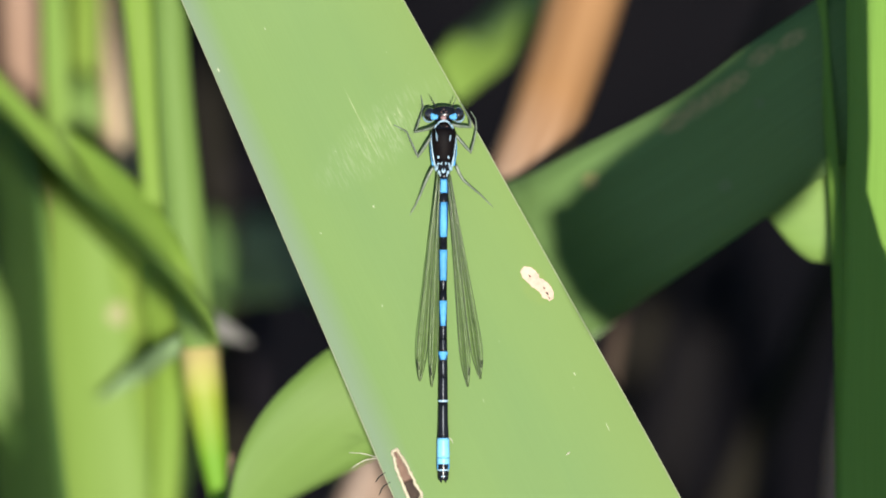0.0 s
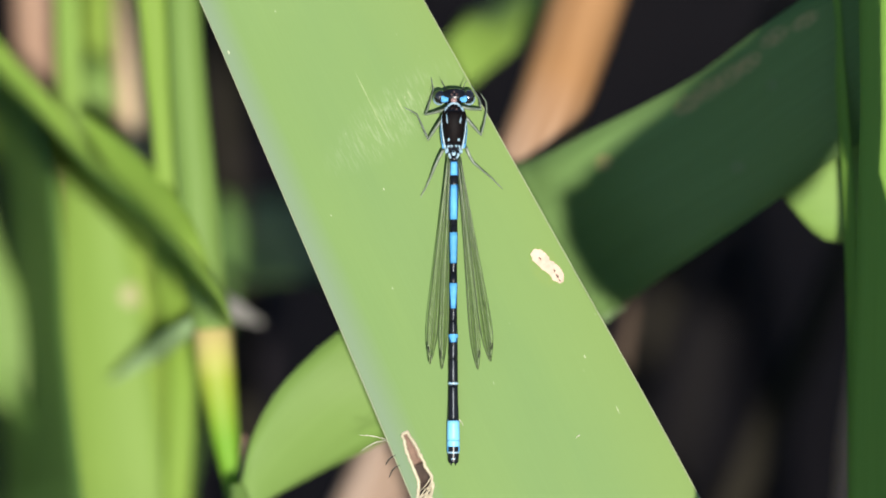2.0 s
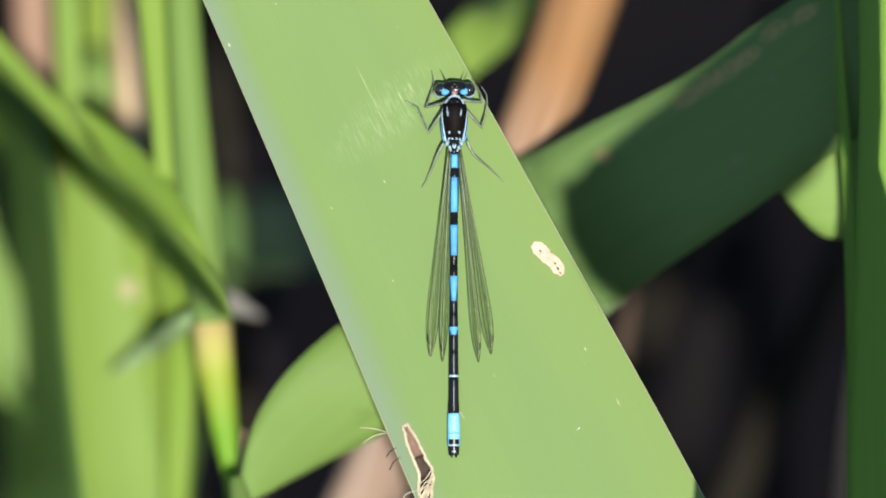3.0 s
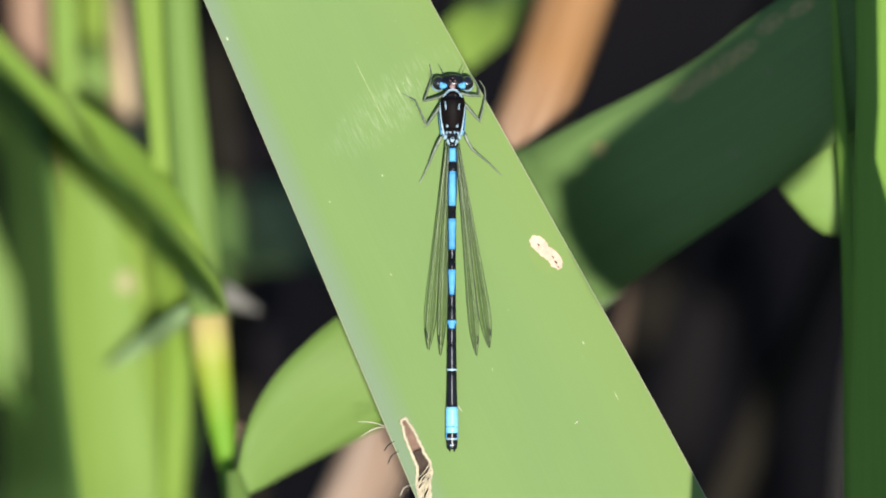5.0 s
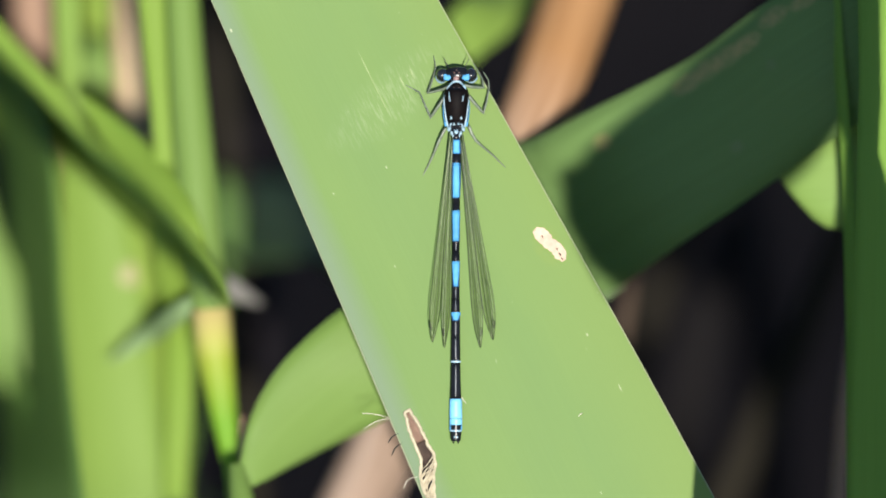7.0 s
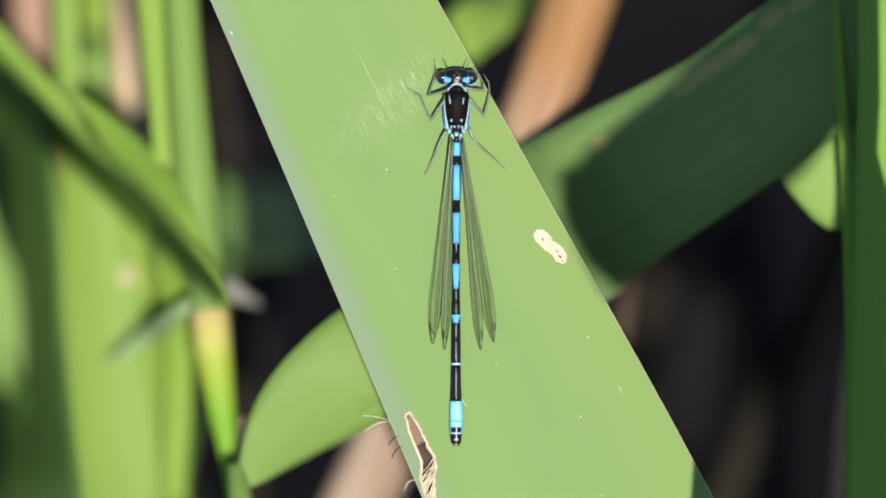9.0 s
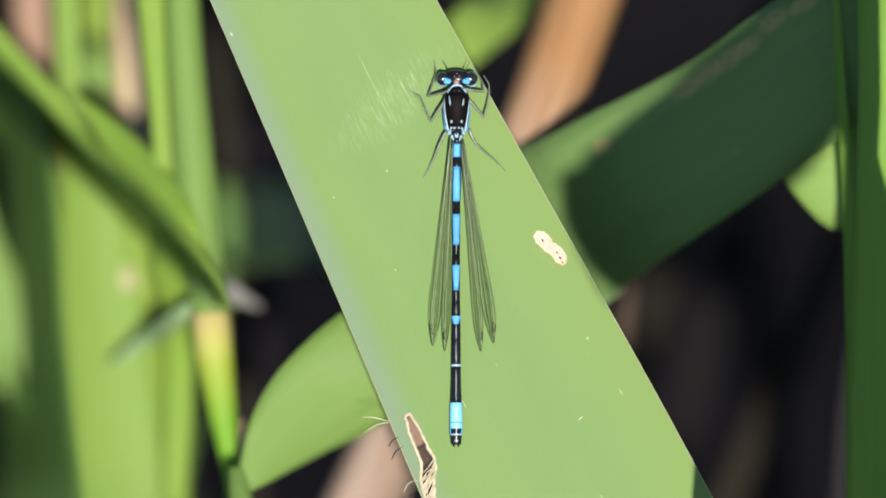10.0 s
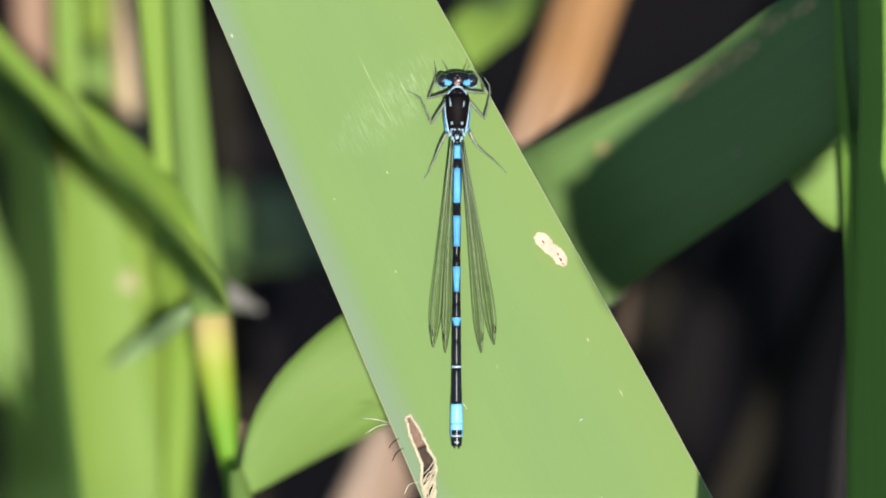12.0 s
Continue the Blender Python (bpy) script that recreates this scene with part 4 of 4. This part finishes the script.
# dark leaf, its shade put into the shape: twisted steeply from the sun
turned = reed("dark green reed leaf turned from the sun", (-34.47, -64.03, -39.2), [
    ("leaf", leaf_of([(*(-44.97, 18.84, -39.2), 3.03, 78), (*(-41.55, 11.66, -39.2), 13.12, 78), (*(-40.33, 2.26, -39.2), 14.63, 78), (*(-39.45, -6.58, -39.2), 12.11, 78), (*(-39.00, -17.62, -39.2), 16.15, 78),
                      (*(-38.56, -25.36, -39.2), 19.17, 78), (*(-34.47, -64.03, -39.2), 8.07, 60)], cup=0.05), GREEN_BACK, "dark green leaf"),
    ("stem", stem_of([(*mud_foot((-34.47, -64.03, -39.2)), 3.5), (*(-34.47, -196.63, -39.2), 3.03), (*(-34.47, -64.03, -39.2), 2.52)]), GREEN_PALE, "green stem")])
outer = reed("pale green reed leaf at the back", (-43.61, -58.90, -47.6), [
    ("leaf", leaf_of([(*(-48.61, 13.41, -47.6), 2.02, 0), (*(-46.39, 2.28, -47.6), 2.22, 0), (*(-43.61, -6.62, -47.6), 2.83, 0), (*(-42.38, -11.63, -47.6), 2.53, 0), (*(-41.38, -14.41, -47.6), 1.31, 0), (*(-40.83, -16.35, -47.6), 0.20, 0)], cup=0.12), GREEN_PALE, "pale green leaf tip"),
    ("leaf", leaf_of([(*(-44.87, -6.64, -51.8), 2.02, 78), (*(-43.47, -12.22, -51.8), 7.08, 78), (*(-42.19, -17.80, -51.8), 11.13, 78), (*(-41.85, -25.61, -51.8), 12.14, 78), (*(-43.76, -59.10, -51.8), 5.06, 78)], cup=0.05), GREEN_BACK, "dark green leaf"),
    ("stem", stem_of([(*mud_foot((-47.50, -58.90, -47.6)), 3.5), (*(-47.50, -197.96, -47.6), 3.03), (*(-47.50, -58.90, -47.6), 2.53), (*(-47.22, 13.41, -47.6), 2.02)]), GREEN_PALE, "green stem")])

# stems behind, at the upper corner
back_pink = reed("dry pinkish brown reed stem", (-39.77, -14.43, -49.4), [
    ("stem", stem_of([(*mud_foot((-39.77, -14.43, -49.4)), 2.6), (*(-39.77, -14.43, -49.4), 1.61), (*(-40.16, 13.42, -49.4), 2.02), (*(-40.77, 27.35, -49.4), 2.12), (*(-41.44, 63.56, -49.4), 1.41)]), PINK_TAN, "dry stem")])
back_olive = reed("olive green reed leaf end", (-31.92, -8.93, -58.5), [
    ("leaf", leaf_of([(*(-33.89, 47.19, -58.5), 1.52, 0), (*(-33.60, 26.85, -52), 2.22, 0), (*(-33.60, 20.71, -52), 2.0, 0), (*(-33.70, 18.40, -52), 1.3, 0), (*(-33.75, 17.2, -53), 0.2, 0)], cup=0.2), GREEN_OLIVE, "olive green leaf"),
    ("leaf", leaf_of([(*(-34.46, 20.3, -47), 0.5, 0), (*(-33.99, 18.06, -46), 1.9, 0), (*(-33.88, 16.12, -46), 2.0, 0), (*(-33.8, 14.18, -47), 1.6, 0), (*(-33.71, 11.88, -50), 0.8, 0), (*(-31.92, -8.93, -58), 0.5, 0)], cup=0.2), GREEN_PALE, "pale green leaf end"),
    ("stem", stem_of([(*mud_foot((-31.92, -8.93, -58.5)), 2.6), (*(-31.92, -87.47, -58.5), 2.02), (*(-31.92, -8.93, -58.5), 1.21)]), GREEN_PALE, "green stem")])
back_tan = reed("dry pale tan reed stem", (-30.32, -14.57, -62), [
    ("stem", stem_of([(*mud_foot((-30.32, -14.57, -62)), 2.2), (*(-30.32, -14.57, -62), 1.6), (*(-30.4, -1.00, -56), 1.6), (*(-30.6, 7.72, -50), 1.6), (*(-30.8, 13.18, -50), 1.8), (*(-30.9, 16.46, -50), 1.5),
                      (*(-31.1, 20.30, -50), 0.9), (*(-31.2, 40.64, -52), 0.5)]), PALE_TAN, "dry stem"),
    ("stalk", stem_of([(*(-31.18, 6.16, -44.7), 0.30), (*(-31.97, 15.59, -44.7), 0.35), (*(-32.13, 24.47, -44.7), 0.32), (*(-32.13, 41.12, -44.7), 0.20)]), PINK_TAN, "thin brown stalk")])

# leaf leaving the stem low down, and one above behind the main leaf
low = reed("smooth green reed leaf curving from a stem", (-18.05, -35.61, -12), [
    ("leaf", leaf_of([(*(-19.45, -23.29, -12), 0.40, 0), (*(-18.05, -21.40, -12), 1.85, 20), (*(-16.05, -18.75, -12), 3.45, 20), (*(-13.10, -15.68, -11.5), 4.75, 16), (*(-9.12, -12.58, -11), 5.5, 10), (*(-4.00, -9.13, -11.5), 5.62, 2), (*(3.59, -4.84, -19.5), 4.62, 0),
                      (*(10.80, -1.32, -36), 1.01, 0)], cup=0.12, along=70), GREEN_PALE, "smooth green leaf"),
    ("stem", stem_of([(*mud_foot((-18.05, -35.61, -12)), 2.8), (*(-18.59, -30.21, -12), 2.01), (*(-19.61, -22.97, -12), 1.10), (*(-19.89, -21.02, -12), 0.80)]), GREEN_PALE, "green stem"),
    ("dry_collar", leaf_of([(*(-19.36, -16.48, -16.5), 0.10, 0), (*(-19.31, -17.63, -16.5), 0.35, 0), (*(-19.36, -18.93, -16.5), 0.40, 0), (*(-19.55, -21.07, -15), 0.20, 0)], cup=0.2, along=10), PINK_TAN,
     "small dry collar at the leaf's base")])
high = reed("green reed leaf behind the broad leaf, half turned from the sun", (-7.44, -14.39, -46), [
    ("leaf", leaf_of([(*(18.23, 36.09, -64), 7.0, 78), (*(13.68, 32.04, -60), 9.5, 79), (*(10.28, 28.58, -56), 10.5, 79), (*(8.12, 26.48, -52), 9.5, 77), (*(6.76, 25.17, -48), 6.4, 66), (*(5.52, 23.87, -44), 3.4, 30), (*(4.35, 22.59, -41), 2.8, 6), (*(2.52, 20.9, -39), 2.6, 0), (*(0.19, 18.51, -38), 2.4, 0), (*(-3.83, 0.83, -42), 2.0, 0),
                      (*(-7.44, -14.39, -46), 1.8, 0)], cup=0.12, along=90), SPOTTED_PALE, "yellowish green leaf"),
    ("stem", stem_of([(*mud_foot((-7.44, -14.39, -46)), 3.0), (*(-7.44, -114.38, -46), 2.6), (*(-7.44, -14.39, -46), 2.0)]), GREEN_PALE, "green stem")])

# rotting stalks far behind over the mud, the darkest with the background's shade in their colour
for a, b, c, r, mat, text in (((38.32, -2.19, -62), (33.59, -13.47, -64), (27.71, -25.91, -66), 1.8, SHADE_TAN, "rotting olive brown reed stalk leaning"),
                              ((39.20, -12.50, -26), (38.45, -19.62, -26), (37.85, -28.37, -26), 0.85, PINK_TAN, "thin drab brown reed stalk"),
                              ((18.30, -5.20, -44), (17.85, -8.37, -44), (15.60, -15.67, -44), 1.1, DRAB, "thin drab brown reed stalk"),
                              ((27.09, -4.54, -90), (25.36, -12.60, -90), (23.35, -26.40, -90), 2.4, SHADE_STALK, "rotting reed stalk with deep shade in its colour"),
                              ((31.65, -2.26, -100), (32.51, -11.53, -100), (33.38, -26.60, -100), 2.0, SHADE_STALK, "rotting reed stalk with deep shade in its colour"),
                              ((34.65, 27.11, -80), (32.37, 22.55, -80), (29.4, 15.7, -80), 1.5, SHADE_TAN, "rotting olive brown reed stalk leaning"),
                              ((-22.99, 36.29, -70), (-22.87, 23.84, -70), (-21.46, 6.28, -70), 1.4, SHADE_TAN, "thin olive brown reed stalk"),
                              ((-18.20, 16.87, -100), (-19.07, 8.17, -100), (-20.52, -15.01, -100), 2.2, SHADE_PURPLE_STALK, "rotting reed stalk with deep shade in its colour")):
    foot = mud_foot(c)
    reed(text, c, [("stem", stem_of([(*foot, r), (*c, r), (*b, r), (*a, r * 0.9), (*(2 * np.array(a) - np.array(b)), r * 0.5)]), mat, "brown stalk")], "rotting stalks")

# leaves on the sun's side, out of view, whose shade falls on the plants at the side
WEDGE = [(39.9, -40.8, 280, 4.6, 0), (40.3, -39.2, 280, 5.8, 0), (41.8, -37.0, 280, 6.8, 0), (44.5, -35.0, 280, 7.4, 0), (48.5, -32.3, 280, 7.7, 0), (53.9, -26.5, 280, 7.6, 0), (57.5, -20.8, 280, 6.0, 0), (59.2, -13.4, 280, 4.4, 0), (59.3, -1.4, 280, 4.2, 0), (59.7, 20.6, 280, 4, 0), (150.0, 75.0, 290, 4.0, 0)]
EDGE_SHADE = [(35.6, -33.8, 280, 1.2, 0), (37.3, -36.4, 280, 3.0, 0), (39.9, -40.1, 280, 4.2, 0), (43.3, -43.2, 280, 4.0, 0), (47.7, -46.4, 280, 4.0, 0), (57.7, -52.4, 280, 4, 0), (90.0, -75.0, 250, 4.5, 0), (150.0, -120.0, 205, 4.0, 0)]
SIDE_SHADE = [(45.01, 48.52, 80, 2.5, 0), (45.21, 28.52, 80, 2.5, 0), (45.41, 12.52, 80, 2.45, 0), (46.25, 2.52, 80, 1.65, 0), (46.45, -6.28, 80, 1.45, 0), (46.55, -7.28, 80, 1.6, 0), (47.2, -8.08, 80, 2.35, 0), (47.35, -9.98, 80, 2.6, 0), (47.85, -13.48, 80, 3.5, 0), (47.56, -35.48, 80, 4.4, 0), (47.96, -56.48, 80, 4.2, 0), (75.0, -110.0, 100, 4.0, 0), (150.0, -150.0, 200, 4.0, 0)]
CORNER_SHADE = [(30.7, -28.7, 80, 0.4, 0), (32.0, -30.4, 80, 2.2, 0), (32.7, -35.2, 80, 3.0, 0), (33.0, -51.2, 80, 3.2, 0), (60.0, -100.0, 110, 3.5, 0), (150.0, -145.0, 198, 3.0, 0)]
BAND_SHADE = [(4.2, -50.0, 300, 0.6, 0), (3.1, -48.5, 300, 1.2, 0), (0.1, -45.3, 300, 1.7, 0), (-5.6, -39.8, 300, 1.9, 0), (-8.6, -37.6, 300, 1.9, 0), (-11.8, -35.0, 300, 2.0, 0), (-17.2, -30.0, 300, 2.3, 0), (-20.4, -26.9, 300, 2.4, 0), (-33.0, -26.5, 300, 2.6, 0), (-60.0, -50.0, 300, 3.5, 0), (-110.0, -95.0, 298, 2.5, 0)]
shade_leaf = reed("broad reed leaf that shades its neighbours", (150.0, -140.0, 200), [
    ("leaf", leaf_of(WEDGE, cup=0.03, along=40), GREEN_BACK, "broad green leaf"),
    ("leaf", leaf_of(EDGE_SHADE, cup=0.03, along=40), GREEN_BACK, "broad green leaf"),
    ("leaf", leaf_of(SIDE_SHADE, cup=0.05, along=60), GREEN_BACK, "upright green leaf"),
    ("leaf", leaf_of(CORNER_SHADE, cup=0.05, along=30), GREEN_BACK, "upright green leaf"),
    ("stem", stem_of([(*mud_foot((150.0, -140.0, 200)), 5.0), (*(150.0, -140.0, 200), 4.0), (*(150.0, -40.0, 240), 3.0), (*(150.0, 60.0, 280), 2.0)]), GREEN_PALE, "green stem")])
band_leaf = reed("narrow reed leaf that shades its neighbour", (-110.0, -160.0, 290), [
    ("leaf", leaf_of(BAND_SHADE, cup=0.05, along=60), GREEN_BACK, "narrow green leaf"),
    ("stem", stem_of([(*mud_foot((-110.0, -160.0, 290)), 4.0), (*(-110.0, -160.0, 290), 3.0), (*(-110.0, -80.0, 300), 2.0)]), GREEN_PALE, "green stem")])


def motions():
    """The broad leaf with the insect on it drifts by tenths of a millimetre in the air, its neighbours by a millimetre."""
    sway = [
    (0, -0.324, -0.171), (0.5, -0.419, -0.237), (1, -0.576, -0.252), (1.5, -0.658, -0.36),
    (2, -0.562, -0.273), (2.5, -0.454, -0.191), (3, -0.443, -0.189), (5, -0.309, -0.217),
    (5.5, -0.287, -0.326), (6, -0.19, -0.259), (6.5, -0.205, -0.176), (7, -0.203, -0.114),
    (9, -0.055, -0.251), (9.5, -0.126, -0.234), (10, -0.125, -0.084), (10.5, 0, -0), (11, -0.021, 0.074),
    (11.5, -0.023, 0.006), (12, -0.136, 0.038),
    ]
    bright_sway = [(0, -0.9, 0.1), (1, -0.75, 0.1), (2, -0.7, 0.3), (3, -0.75, 0), (5, -0.5, -0.3), (6, -0.6, -0.5), (7, -0.5, -0.4), (9, -0.3, -0.4),
                   (10.5, 0, 0), (12, 0.27, 0.1)]
    dry_sway = [(0, 0.1, 0), (1.5, -0.2, 0), (2.5, -0.6, 0), (5.5, -0.9, 0), (6.5, -0.6, 0), (9.5, -0.4, 0), (10.5, 0, 0), (12, 0.2, 0)]
    shade_sway = [(0, 0, 0), (11, 0, 0), (11.5, 0.05, -0.05), (12, 0.3, -0.5)]
    for ob, rows in ((blade_plant, sway), (damselfly, sway), (bright, bright_sway), (dry, dry_sway), (shade_leaf, shade_sway)):
        rest = Matrix.LocRotScale(ob.location, ob.rotation_euler, None)
        walk(ob, [(t, Matrix.Translation((U * a + V * b) * 0.001) @ rest) for t, a, b in rows])


motions()
